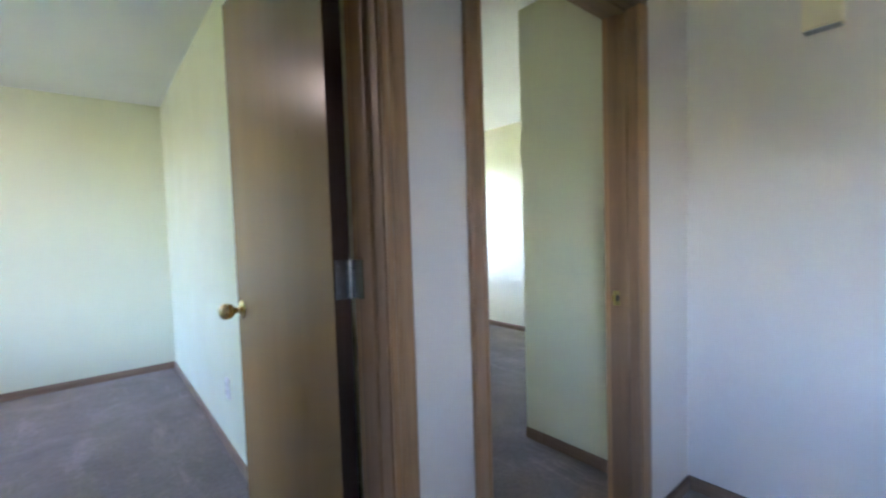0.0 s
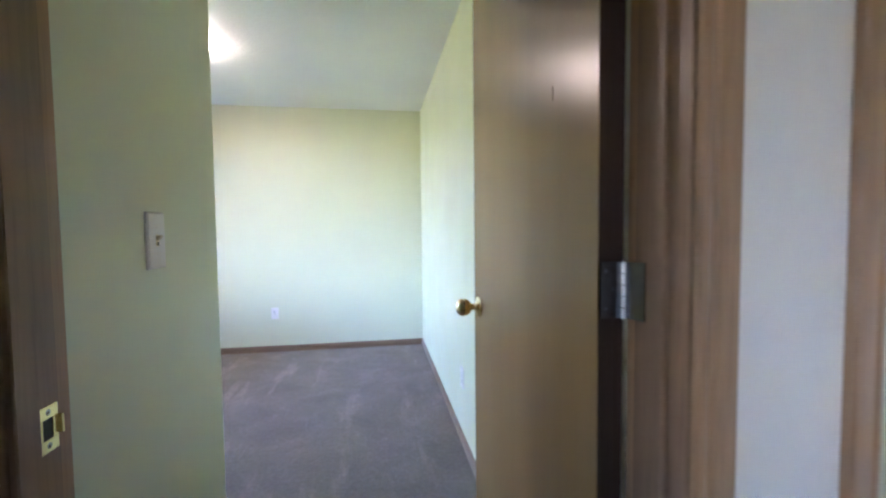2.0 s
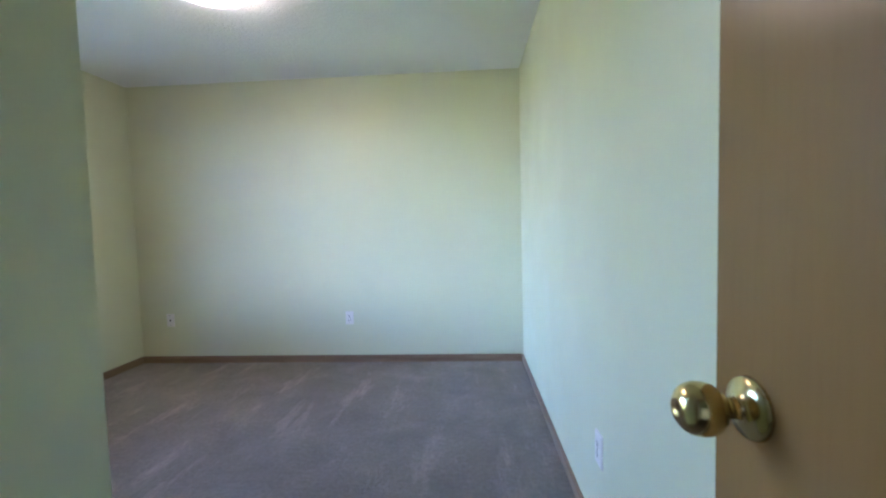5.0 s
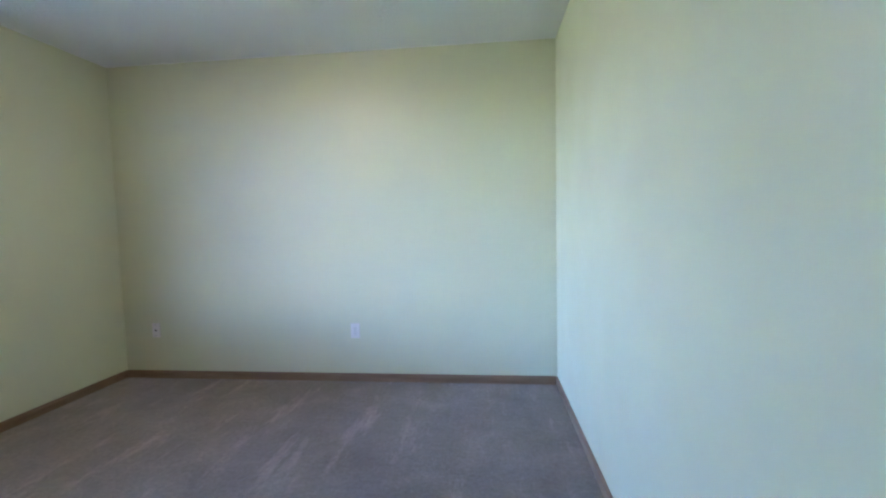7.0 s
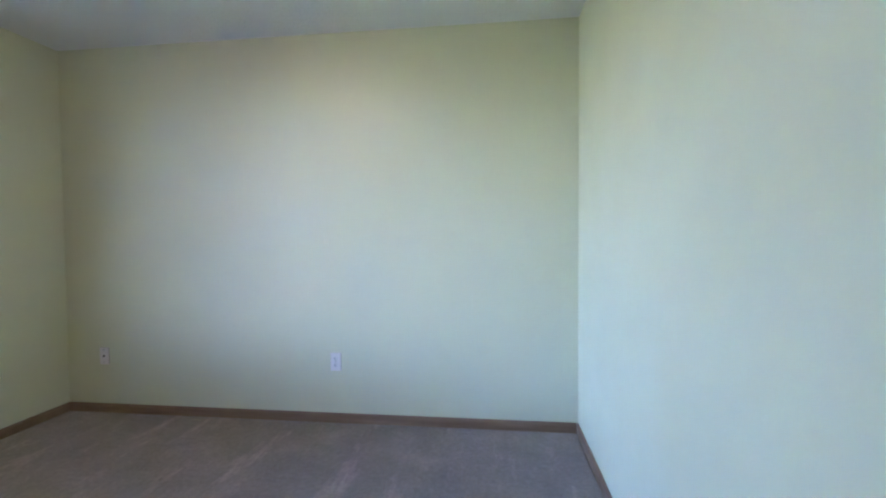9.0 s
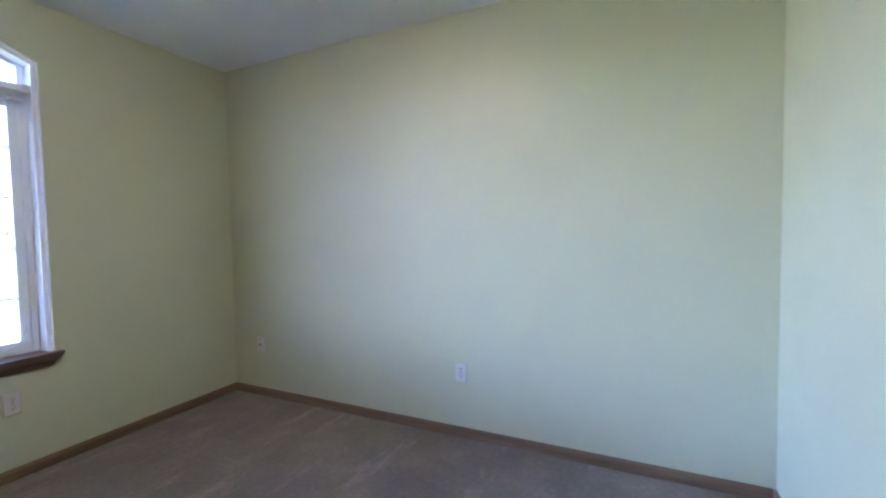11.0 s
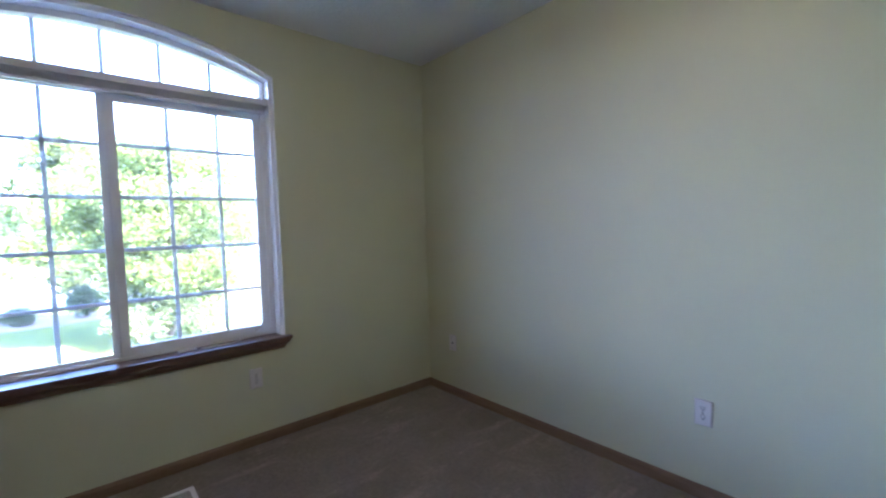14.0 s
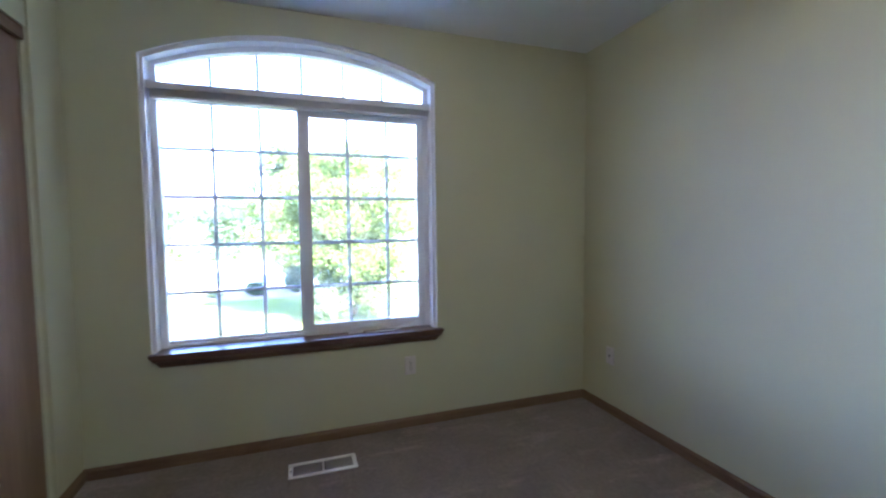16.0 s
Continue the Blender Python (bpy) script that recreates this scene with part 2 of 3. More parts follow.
def lathe(bm, profile, m=Matrix(), n=24):
    """Turns (radius, height) pairs round the local z axis."""
    rings = []
    for r, h in profile:
        if r < 1e-6:
            rings.append([bm.verts.new(m @ Vector((0, 0, h)))])
        else:
            rings.append([bm.verts.new(m @ Vector((r * math.cos(6.28318 * i / n), r * math.sin(6.28318 * i / n), h))) for i in range(n)])
    for a, b in zip(rings, rings[1:]):
        for i in range(n):
            j = (i + 1) % n
            if len(a) == 1 and len(b) == 1:
                continue
            if len(a) == 1:
                bm.faces.new((a[0], b[i], b[j]))
            elif len(b) == 1:
                bm.faces.new((a[i], a[j], b[0]))
            else:
                bm.faces.new((a[i], a[j], b[j], b[i]))


def limb(bm, points, r0, r1, n=7):
    """A tapered branch through the points."""
    rings = []
    for i, p in enumerate(points):
        p = Vector(p)
        q = Vector(points[min(i + 1, len(points) - 1)]) - Vector(points[max(i - 1, 0)])
        m = Matrix.Translation(p) @ q.to_track_quat("Z", "Y").to_matrix().to_4x4()
        r = r0 + (r1 - r0) * i / (len(points) - 1)
        rings.append([bm.verts.new(m @ Vector((r * math.cos(6.28318 * k / n), r * math.sin(6.28318 * k / n), 0))) for k in range(n)])
    for a, b in zip(rings, rings[1:]):
        for k in range(n):
            bm.faces.new((a[k], a[(k + 1) % n], b[(k + 1) % n], b[k]))
    bm.faces.new(rings[-1])


def empty(name, x=0, y=0, z=0):
    e = new(name)
    e.location = (x, y, z)
    return e


def structure(ob, label="", category=""):
    return tagged(ob, label, category, kind="structure")


# ---- plan ----
X_WIN, X_RIGHT, Y_BACK, Y_CLOSET, X_PASS = -3.308, 0.09, 3.930, 0.957, -0.873
H = 2.44
Y_PASS = 0.932                    # end of the entry passage
JL, JR = -0.786, 0.020            # clear opening of the bedroom door
KL, KR = 0.325, 1.145             # clear opening of the second door
X_HALL, Y_HALL, X_HALL_L = 1.615, -2.3, -1.3
DOOR_TOP = 2.035
W_Y0, W_Y1, W_Z0, W_SPRING, W_RISE = 1.288, 2.800, 0.590, 2.117, 0.160
W_MID, W_HALF = (W_Y0 + W_Y1) / 2, (W_Y1 - W_Y0) / 2

structure(boxes("floor", CARPET, [(-3.47, 3.52, 0.0, 4.05, -0.4, 0.0), (-1.415, 3.52, -2.42, 0.0, -0.4, 0.0)]), "worn taupe wall-to-wall carpet with pale scuffs", "carpet")
structure(boxes("ceiling", CEIL, [(-3.47, 3.52, 0.0, 4.05, H, H + 0.12), (-1.415, 3.52, -2.42, 0.0, H, H + 0.12)]), "white knockdown-textured ceiling", "ceiling")
# out-of-view roof; its overhangs are sized to shape sun and sky light
structure(boxes("roof", ROOFING, [(-3.72, 3.8, 0.0, 5.1, H + 0.13, H + 0.27), (-1.65, 3.8, -2.7, 0.0, H + 0.13, H + 0.27)]), "unseen grey shingle roof with eaves sized against the sun", "roof")


# ---- walls ----
def arch_points(y0, y1, spring, rise, n=24):
    """Points of a segmental arch from y1 down to y0 over the spring line."""
    half, mid = (y1 - y0) / 2, (y0 + y1) / 2
    rad = (half * half + rise * rise) / (2 * rise)
    top = math.asin(half / rad)
    return [(mid + rad * math.sin(a), spring + rise - rad + rad * math.cos(a)) for a in (top - 2 * top * i / n for i in range(n + 1))]


def window_wall():
    bm = bmesh.new()
    outer = [(0.115, 0.0), (4.05, 0.0), (4.05, H), (0.115, H)]
    hole = [(W_Y0, W_Z0), (W_Y1, W_Z0)] + arch_points(W_Y0, W_Y1, W_SPRING, W_RISE)
    edges, hole_verts = [], []
    for loop in (outer, hole):
        vs = [bm.verts.new((X_WIN, y, z)) for y, z in loop]
        edges += [bm.edges.new((vs[i], vs[(i + 1) % len(vs)])) for i in range(len(vs))]
        hole_verts = vs
    bmesh.ops.triangle_fill(bm, use_beauty=True, edges=edges)
    front = set(hole_verts)
    rim = [e for e in bm.edges if e.verts[0] in front and e.verts[1] in front and len(e.link_faces) == 1]
    rim_keys = [tuple(sorted((v.co.y, v.co.z) for v in e.verts)) for e in rim]
    got = bmesh.ops.extrude_face_region(bm, geom=bm.faces[:])
    for v in (g for g in got["geom"] if isinstance(g, bmesh.types.BMVert)):
        v.co.x = X_WIN - 0.16
    bmesh.ops.recalc_face_normals(bm, faces=bm.faces[:])
    soft = [e for e in bm.edges if all(abs(v.co.x - X_WIN) < 1e-5 for v in e.verts)
            and tuple(sorted((v.co.y, v.co.z) for v in e.verts)) in rim_keys and e.calc_length() < 1.55 and not all(abs(v.co.z - W_Z0) < 1e-5 for v in e.verts)]
    bmesh.ops.bevel(bm, geom=soft, offset=0.021, segments=5, affect="EDGES", clamp_overlap=True)
    ob = finish(bm, "wall_window", WALL)
    ob.data.materials.append(RETURN)
    for p in ob.data.polygons:      # returns round the opening, whitened for window light
        c = p.center
        p.use_smooth = abs(p.normal.x) < 0.98 and abs(p.normal.x) > 0.02
        if W_Y0 - 0.03 < c.y < W_Y1 + 0.03 and W_Z0 - 0.01 < c.z < W_SPRING + W_RISE + 0.03 and X_WIN - 0.156 < c.x < X_WIN - 0.0002:
            p.material_index = 1
    return ob


structure(window_wall(), "pale yellow-green painted wall with an arched window opening", "wall")
structure(boxes("wall_back", WALL, [(X_WIN, X_RIGHT, Y_BACK, 4.05, 0, H)]), "pale yellow-green painted bedroom wall", "wall")
structure(boxes("wall_right", WALL, [(X_RIGHT, 0.205, 0.115, Y_BACK, 0, H)]), "pale yellow-green painted bedroom wall", "wall")


def rounded_slab(name, mat, x0, x1, y0, y1, z0, z1, corners, r=0.016):
    """A wall slab whose upright edges at the given (x, y) corners are bullnosed."""
    bm = bmesh.new()
    add_box(bm, x0, x1, y0, y1, z0, z1)
    es = [e for e in bm.edges if abs(e.verts[0].co.z - e.verts[1].co.z) > 0.1
          and any(abs(e.verts[0].co.x - cx) < 1e-4 and abs(e.verts[0].co.y - cy) < 1e-4 for cx, cy in corners)]
    bmesh.ops.bevel(bm, geom=es, offset=r, segments=5, affect="EDGES")
    return finish(bm, name, mat)


structure(rounded_slab("wall_passage", WALL, -0.994, X_PASS, 0.115, Y_PASS, 0, H, [(X_PASS, Y_PASS)], 0.008), "pale green painted wall beside the entry", "wall")
structure(rounded_slab("wall_closet_side", WALL, X_WIN, -3.05, 0.84, Y_CLOSET, 0, H, [(-3.05, Y_CLOSET), (-3.05, 0.84)], 0.02), "painted wall with a rounded corner beside the closet", "wall")
structure(boxes("wall_closet_head", WALL, [(-3.05, -1.15, 0.84, Y_CLOSET, 2.095, H), (-1.15, -0.994, 0.84, Y_PASS, 0, H)]), "painted wall over the closet opening", "wall")
structure(boxes("wall_door", HALL, [
    (X_WIN, JL - 0.02, 0, 0.115, 0, H), (JR + 0.02, KL - 0.02, 0, 0.115, 0, H), (KR + 0.02, 1.745, 0, 0.115, 0, H),
    (JL - 0.02, JR + 0.02, 0, 0.115, DOOR_TOP + 0.02, H), (KL - 0.02, KR + 0.02, 0, 0.115, DOOR_TOP + 0.02, H)]), "cream painted hall wall with two doorways", "wall")
structure(boxes("wall_hall_right", HALL, [(X_HALL, 1.745, Y_HALL, 0, 0, H)]), "plain cream painted wall of the hall", "wall")
# the window opening here is added to let daylight into the hall
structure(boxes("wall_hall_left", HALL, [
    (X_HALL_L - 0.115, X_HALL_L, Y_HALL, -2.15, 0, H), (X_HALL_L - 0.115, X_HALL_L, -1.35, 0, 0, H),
    (X_HALL_L - 0.115, X_HALL_L, -2.15, -1.35, 0, 0.9), (X_HALL_L - 0.115, X_HALL_L, -2.15, -1.35, 1.77, H)]), "cream painted hall wall with an opening added for light", "wall")
structure(boxes("wall_hall_end", HALL, [(X_HALL_L - 0.115, 1.745, Y_HALL - 0.12, Y_HALL, 0, H)]), "cream painted end wall of the hall", "wall")
structure(boxes("wall_second_closet", WALL, [(1.455, 3.40, 0.115, 0.812, 0, H)]), "shaded olive-cream painted wall of the next room", "wall")
structure(boxes("wall_second_far", WALL, [(3.40, 3.52, 0.115, 4.05, 0, H)]), "cream painted far wall of the next room", "wall")
structure(boxes("wall_second_back", WALL, [
    (X_RIGHT, 2.2, Y_BACK, 4.05, 0, H), (3.2, 3.40, Y_BACK, 4.05, 0, H), (2.2, 3.2, Y_BACK, 4.05, 0, 0.75), (2.2, 3.2, Y_BACK, 4.05, 2.12, H)]), "painted wall of the next room with an unseen window", "wall")


# ---- baseboards ----
def baseboard(p, q, nx, ny, h=0.060, t=0.012):
    """A board against a wall from p to q; (nx, ny) points into the room."""
    bm = bmesh.new()
    prof = [(0, 0), (t, 0), (t, h * 0.72), (t * 0.55, h * 0.93), (t * 0.3, h), (0, h)]
    if nx:
        prism(bm, [(p[0] + nx * u, z) for u, z in prof], "y", p[1], q[1])
        ob = finish(bm, "baseboard", OAK_Y)
    else:
        prism(bm, [(p[1] + ny * u, z) for u, z in prof], "x", p[0], q[0])
        ob = finish(bm, "baseboard", OAK_X)
    return structure(ob, "narrow stained oak baseboard along the carpet", "baseboard")


baseboard((X_WIN + 0.012, Y_BACK), (X_RIGHT - 0.012, Y_BACK), 0, -1)
baseboard((X_RIGHT, 0.14), (X_RIGHT, Y_BACK), -1, 0)
baseboard((X_WIN, Y_CLOSET), (X_WIN, Y_BACK), 1, 0)
baseboard((X_WIN + 0.012, Y_CLOSET), (-3.075, Y_CLOSET), 0, 1)
baseboard((X_PASS, 0.135), (X_PASS, Y_PASS - 0.01), 1, 0)
baseboard((X_HALL, Y_HALL), (X_HALL, 0), -1, 0)
baseboard((KR + 0.065, 0), (X_HALL - 0.012, 0), 0, -1)
baseboard((JR + 0.065, 0), (KL - 0.065, 0), 0, -1)
baseboard((1.455, 0.14), (1.455, 0.812), -1, 0)
baseboard((3.40, 0.812), (3.40, Y_BACK), -1, 0)


# ---- door frames ----
CASING = [(0, 0), (0, 0.009), (0.003, 0.0115), (0.011, 0.0125), (0.014, 0.0095), (0.019, 0.0095), (0.023, 0.0135),
          (0.044, 0.0165), (0.053, 0.0165), (0.057, 0.0125), (0.057, 0)]


def door_frame(name, xl, xr, label):
    e = empty(name, xl, 0, 0)
    parts = []
    top = DOOR_TOP
    # jambs with stops
    for s, x in ((-1, xl), (1, xr)):
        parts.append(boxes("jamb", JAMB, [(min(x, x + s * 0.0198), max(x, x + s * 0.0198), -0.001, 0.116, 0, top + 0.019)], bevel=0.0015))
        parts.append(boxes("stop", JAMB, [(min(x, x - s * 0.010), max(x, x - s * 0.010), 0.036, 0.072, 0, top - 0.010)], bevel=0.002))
    parts.append(boxes("jamb_head", OAK_X, [(xl, xr, -0.001, 0.116, top, top + 0.019)], bevel=0.0015))
    parts.append(boxes("stop", OAK_X, [(xl, xr, 0.036, 0.072, top - 0.010, top)], bevel=0.002))
    # casing on both faces
    # room-side profile is made extra thick to keep the hinge gap dark
    square = [(-0.004, 0), (-0.004, 0.021), (-0.001, 0.0235), (0.053, 0.0235), (0.056, 0.021), (0.056, 0)]
    for face, out, profile in ((0.0, -1, CASING), (0.115, 1, square)):
        for s, x in ((-1, xl), (1, xr)):
            bm = bmesh.new()
            prism(bm, [(x + s * (0.006 + u), face + out * (d + 0.001)) for u, d in profile], "z", 0, top + 0.0065)
            parts.append(finish(bm, "casing", OAK_Z))
        bm = bmesh.new()
        prism(bm, [(face + out * (d + 0.001), top + 0.007 + u) for u, d in profile], "x", xl - 0.063, xr + 0.063)
        parts.append(finish(bm, "casing_head", OAK_X))
    for o in parts:
        o.parent = e
        o.matrix_parent_inverse = Matrix.Translation((-xl, 0, 0))
    return structure(e, label, "door frame")


frame_a = door_frame("door_frame_1", JL, JR, "stained oak door frame with moulded casing")
frame_b = door_frame("door_frame_2", KL, KR, "stained oak door frame of the next room")


def strike_plate(x, y, z, face, parent_frame, origin_x):
    """Brass strike with a dark latch hole, on a jamb that faces +x (face 1) or -x (-1)."""
    bm = bmesh.new()
    for y0, y1, z0, z1 in ((-0.016, 0.016, 0.013, 0.029), (-0.016, 0.016, -0.029, -0.013), (0.007, 0.016, -0.013, 0.013), (-0.016, -0.009, -0.013, 0.013)):
        add_box(bm, min(x, x + face * 0.002), max(x, x + face * 0.002), y + y0, y + y1, z + z0, z + z1)
    add_box(bm, min(x, x + face * 0.006), max(x, x + face * 0.006), y + 0.016, y + 0.020, z - 0.012, z + 0.012)
    p = finish(bm, "strike_plate", BRASS, bevel=0.0004)
    q = boxes("latch_hole", DARK, [(min(x, x + face * 0.0008), max(x, x + face * 0.0008), y - 0.009, y + 0.007, z - 0.013, z + 0.013)])
    bm = bmesh.new()
    for dz in (-0.021, 0.021):
        lathe(bm, [(0, 0.001), (0.0035, 0.0006), (0.004, 0)], Matrix.Translation((x + face * 0.002, y, z + dz)) @ pose(0, 0, 0, 0, 90 * face, 0), 10)
    r = finish(bm, "screw", STEEL)
    for o in (p, q, r):
        o.parent = parent_frame
        o.matrix_parent_inverse = Matrix.Translation((-origin_x, 0, 0))


strike_plate(JL, 0.094, 0.980, 1, frame_a, JL)
strike_plate(KR, 0.085, 0.935, -1, frame_b, KL)


# ---- bedroom door, standing open ----
def knob_set(bm, m):
    lathe(bm, [(0.0, 0.0), (0.0325, 0.0), (0.0325, 0.003), (0.030, 0.007), (0.018, 0.0095), (0.0125, 0.012), (0.0105, 0.016), (0.0105, 0.026),
               (0.0125, 0.029), (0.019, 0.0325), (0.0245, 0.039), (0.0272, 0.047), (0.0275, 0.055), (0.0258, 0.063), (0.0215, 0.0695), (0.0145, 0.0745), (0.007, 0.0765), (0.0055, 0.075), (0, 0.075)], m, 28)


def open_door():
    e = empty("door_1", -0.040, 0.119, 0)
    e.rotation_euler = (0, 0, radians(91.7))
    wide, thick = 0.745, 0.044
    boxes("leaf", VENEER, [(0, wide, -thick, 0, 0.012, 2.025)], e, bevel=0.0015)
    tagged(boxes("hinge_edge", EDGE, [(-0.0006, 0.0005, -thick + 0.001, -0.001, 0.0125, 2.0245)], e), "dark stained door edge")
    bm = bmesh.new()
    knob_set(bm, pose(wide - 0.060, 0, 0.975, -90, 0, 0))
    tagged(finish(bm, "knob", BRASS, e, smooth=True), "round polished brass knob")
    bm = bmesh.new()
    knob_set(bm, pose(wide - 0.060, -thick, 0.975, 90, 0, 0))
    finish(bm, "knob", BRASS, e, smooth=True)
    boxes("latch_plate", BRASS, [(wide - 0.0005, wide + 0.0012, -0.030, -0.005, 0.94, 0.997)], e, bevel=0.0004)
    # small veneer strip added in place of an unidentified mark
    tagged(boxes("raised_mark", VENEER, [(0.158, 0.163, -0.0005, 0.0016, 1.463, 1.489)], e, bevel=0.0008), "small raised veneer strip for a mark on the door")
    for z in (0.26, 1.124, 1.80):
        bm = bmesh.new()
        # leaf on the door's edge, knuckles, leaf bent back to the jamb
        add_box(bm, -0.0022, 0.0, -0.0435, -0.004, z - 0.0445, z + 0.0445)
        knuckle = bmesh.new()
        for k in range(5):
            lathe(knuckle, [(0, 0), (0.0064, 0.0006), (0.0064, 0.0168), (0, 0.0174)], pose(-0.0055, -0.0400, z - 0.0445 + k * 0.0178), 12)
        lathe(knuckle, [(0, 0), (0.004, 0.001), (0.004, 0.003), (0, 0.0045)], pose(-0.0055, -0.0400, z + 0.0445), 12)
        for u, w in ((-0.015, 0.030), (-0.026, 0.0), (-0.015, -0.030)):
            lathe(bm, [(0, 0.0014), (0.0038, 0.0010), (0.0046, 0)], pose(-0.0022, u, z + w, 0, -90, 0), 10)
        tagged(finish(bm, "hinge", STEEL, e), "zinc-plated steel butt hinge")
        tagged(finish(knuckle, "hinge_knuckle", BRIGHT, e, smooth=False), "hinge knuckle lightened for its highlight")
        bm = bmesh.new()
        prism(bm, [(-0.006, -0.043), (-0.006, -0.0448), (-0.036, -0.0560), (-0.036, -0.0542)], "z", z - 0.0445, z + 0.0445)
        finish(bm, "hinge_leaf", STEEL, e)
    return structure(e, "flush oak-veneer door standing open with a brass knob", "door")


open_door()


# ---- closet ----
def closet_leaf(x0, x1, y0):
    e = empty("closet_door", x0, y0, 0)
    boxes("panel", CLOSET, [(0, x1 - x0, 0, 0.030, 0.012, 2.05)], e, bevel=0.002)
    bm = bmesh.new()
    u = 0.06 if x0 > -2.5 else x1 - x0 - 0.06
    lathe(bm, [(0, 0.0005), (0.018, 0.0005), (0.022, 0.0015), (0.026, 0.001), (0.027, 0)], pose(u, 0.030, 1.0, -90, 0, 0), 20)
    finish(bm, "finger_pull", BRASS, e, smooth=True)
    return tagged(e, "brown flush sliding closet door of wood veneer", "closet door", "sliding closet doors")


closet_leaf(-3.047, -2.05, 0.900)
closet_leaf(-2.10, -1.153, 0.862)
structure(boxes("trim_closet_fascia", OAK_X, [(-3.048, -1.152, 0.934, 0.952, 2.040, 2.094)], bevel=0.002), "brown wooden fascia over the closet track", "trim")


# ---- arched window ----
def arched_window():
    e = empty("window_1", X_WIN - 0.115, W_MID, W_Z0)
    xo, xi = X_WIN - 0.159, X_WIN - 0.092       # depth of the vinyl frame
    parts = []

    def ring(name, y0, y1, z0, spring, rise, w, x0, x1, n=24):
        """A closed frame with an arched head, w wide."""
        bm = bmesh.new()
        out = [(y0, z0), (y1, z0)] + arch_points(y0, y1, spring, rise, n)
        inn = [(y0 + w, z0 + w), (y1 - w, z0 + w)] + arch_points(y0 + w, y1 - w, spring - w * 0.25, rise - w * 0.75, n)
        rows = [[bm.verts.new((x, *p)) for p in loop] for x, loop in ((x1, out), (x1, inn), (x0, inn), (x0, out))]
        k = len(out)
        for a in range(4):
            b = (a + 1) % 4
            for i in range(k):
                j = (i + 1) % k
                bm.faces.new((rows[a][i], rows[a][j], rows[b][j], rows[b][i]))
        parts.append(finish(bm, name, VINYL))

    y0, y1 = W_Y0 + 0.001, W_Y1 - 0.001
    spring, rise = W_SPRING - 0.001, W_RISE
    ring("frame", y0, y1, W_Z0 + 0.002, spring, rise, 0.030, xo, xi)
    z_bar = 1.965
    parts.append(boxes("transom_bar", VINYL, [(xo + 0.01, xi - 0.012, y0 + 0.03, y1 - 0.03, z_bar - 0.035, z_bar + 0.04)], bevel=0.003))
    # fixed light on one side, sliding sash on the other
    z0 = W_Z0 + 0.032
    mull = 2.043
    parts.append(boxes("meeting_stile", VINYL, [(xo + 0.015, xi - 0.026, mull - 0.034, mull - 0.004, z0, z_bar - 0.034)], bevel=0.002))
    parts.append(boxes("sash", VINYL, [
        (xo + 0.03, xi - 0.004, mull - 0.004, mull + 0.036, z0, z_bar - 0.034), (xo + 0.03, xi - 0.004, y1 - 0.074, y1 - 0.031, z0, z_bar - 0.034),
        (xo + 0.03, xi - 0.006, mull + 0.036, y1 - 0.074, z0, z0 + 0.05), (xo + 0.03, xi - 0.006, mull + 0.036, y1 - 0.074, z_bar - 0.07, z_bar - 0.035)], bevel=0.003))
    parts.append(boxes("bead", VINYL, [(xo + 0.02, xi - 0.03, y0 + 0.03, mull - 0.034, z0, z0 + 0.018)], bevel=0.002))
    gx = X_WIN - 0.116
    # panes
    panes = [boxes("pane", GLASS, [(gx - 0.024, gx - 0.020, y0 + 0.022, mull - 0.02, z0 - 0.005, z_bar - 0.02)]),
             boxes("pane", GLASS, [(gx - 0.004, gx, mull + 0.03, y1 - 0.068, z0 + 0.04, z_bar - 0.06)])]
    bm = bmesh.new()
    prism(bm, [(y0 + 0.022, z_bar + 0.03), (y1 - 0.022, z_bar + 0.03)] + arch_points(y0 + 0.022, y1 - 0.022, spring - 0.008, rise - 0.018), "x", gx - 0.024, gx - 0.020)
    panes.append(finish(bm, "pane", GLASS))
    for p in panes:
        p.visible_shadow = False
    parts += panes
    # grids
    w = 0.0095

    def bar_z(y, za, zb, x):
        parts.append(boxes("muntin", GRID, [(x - 0.004, x + 0.004, y - w, y + w, za, zb)], bevel=0.002))

    def bar_y(z, ya, yb, x):
        parts.append(boxes("muntin", GRID, [(x - 0.0035, x + 0.0035, ya, yb, z - w, z + w)], bevel=0.002))

    xl, xr = gx - 0.030, gx - 0.010
    for y in (1.566, 1.808):
        bar_z(y, z0 + 0.016, z_bar - 0.034, xl)
    for y in (2.297, 2.536):
        bar_z(y, z0 + 0.048, z_bar - 0.068, xr)
    for z in (1.688, 1.427, 1.162, 0.898):
        bar_y(z, y0 + 0.03, mull - 0.032, xl)
        bar_y(z, mull + 0.034, y1 - 0.072, xr)
    half, r_in = (y1 - y0) / 2 - 0.03, rise - 0.0225
    rad = (half * half + r_in * r_in) / (2 * r_in)
    for y in (1.566, 1.806, 2.044, 2.283, 2.520):
        dy = y - W_MID
        parts_top = spring - 0.0075 + r_in - rad + math.sqrt(rad * rad - dy * dy)
        bar_z(y, z_bar + 0.039, parts_top, xl)
    # sash latch
    parts.append(boxes("sash_latch", VINYL, [(xi - 0.011, xi + 0.004, mull + 0.004, mull + 0.022, 1.22, 1.33)], bevel=0.004))
    for o in parts:
        o.parent = e
        o.matrix_parent_inverse = Matrix.Translation(-e.location)
    return structure(e, "white vinyl arched window with a sliding sash and muntin grids", "window")


arched_window()


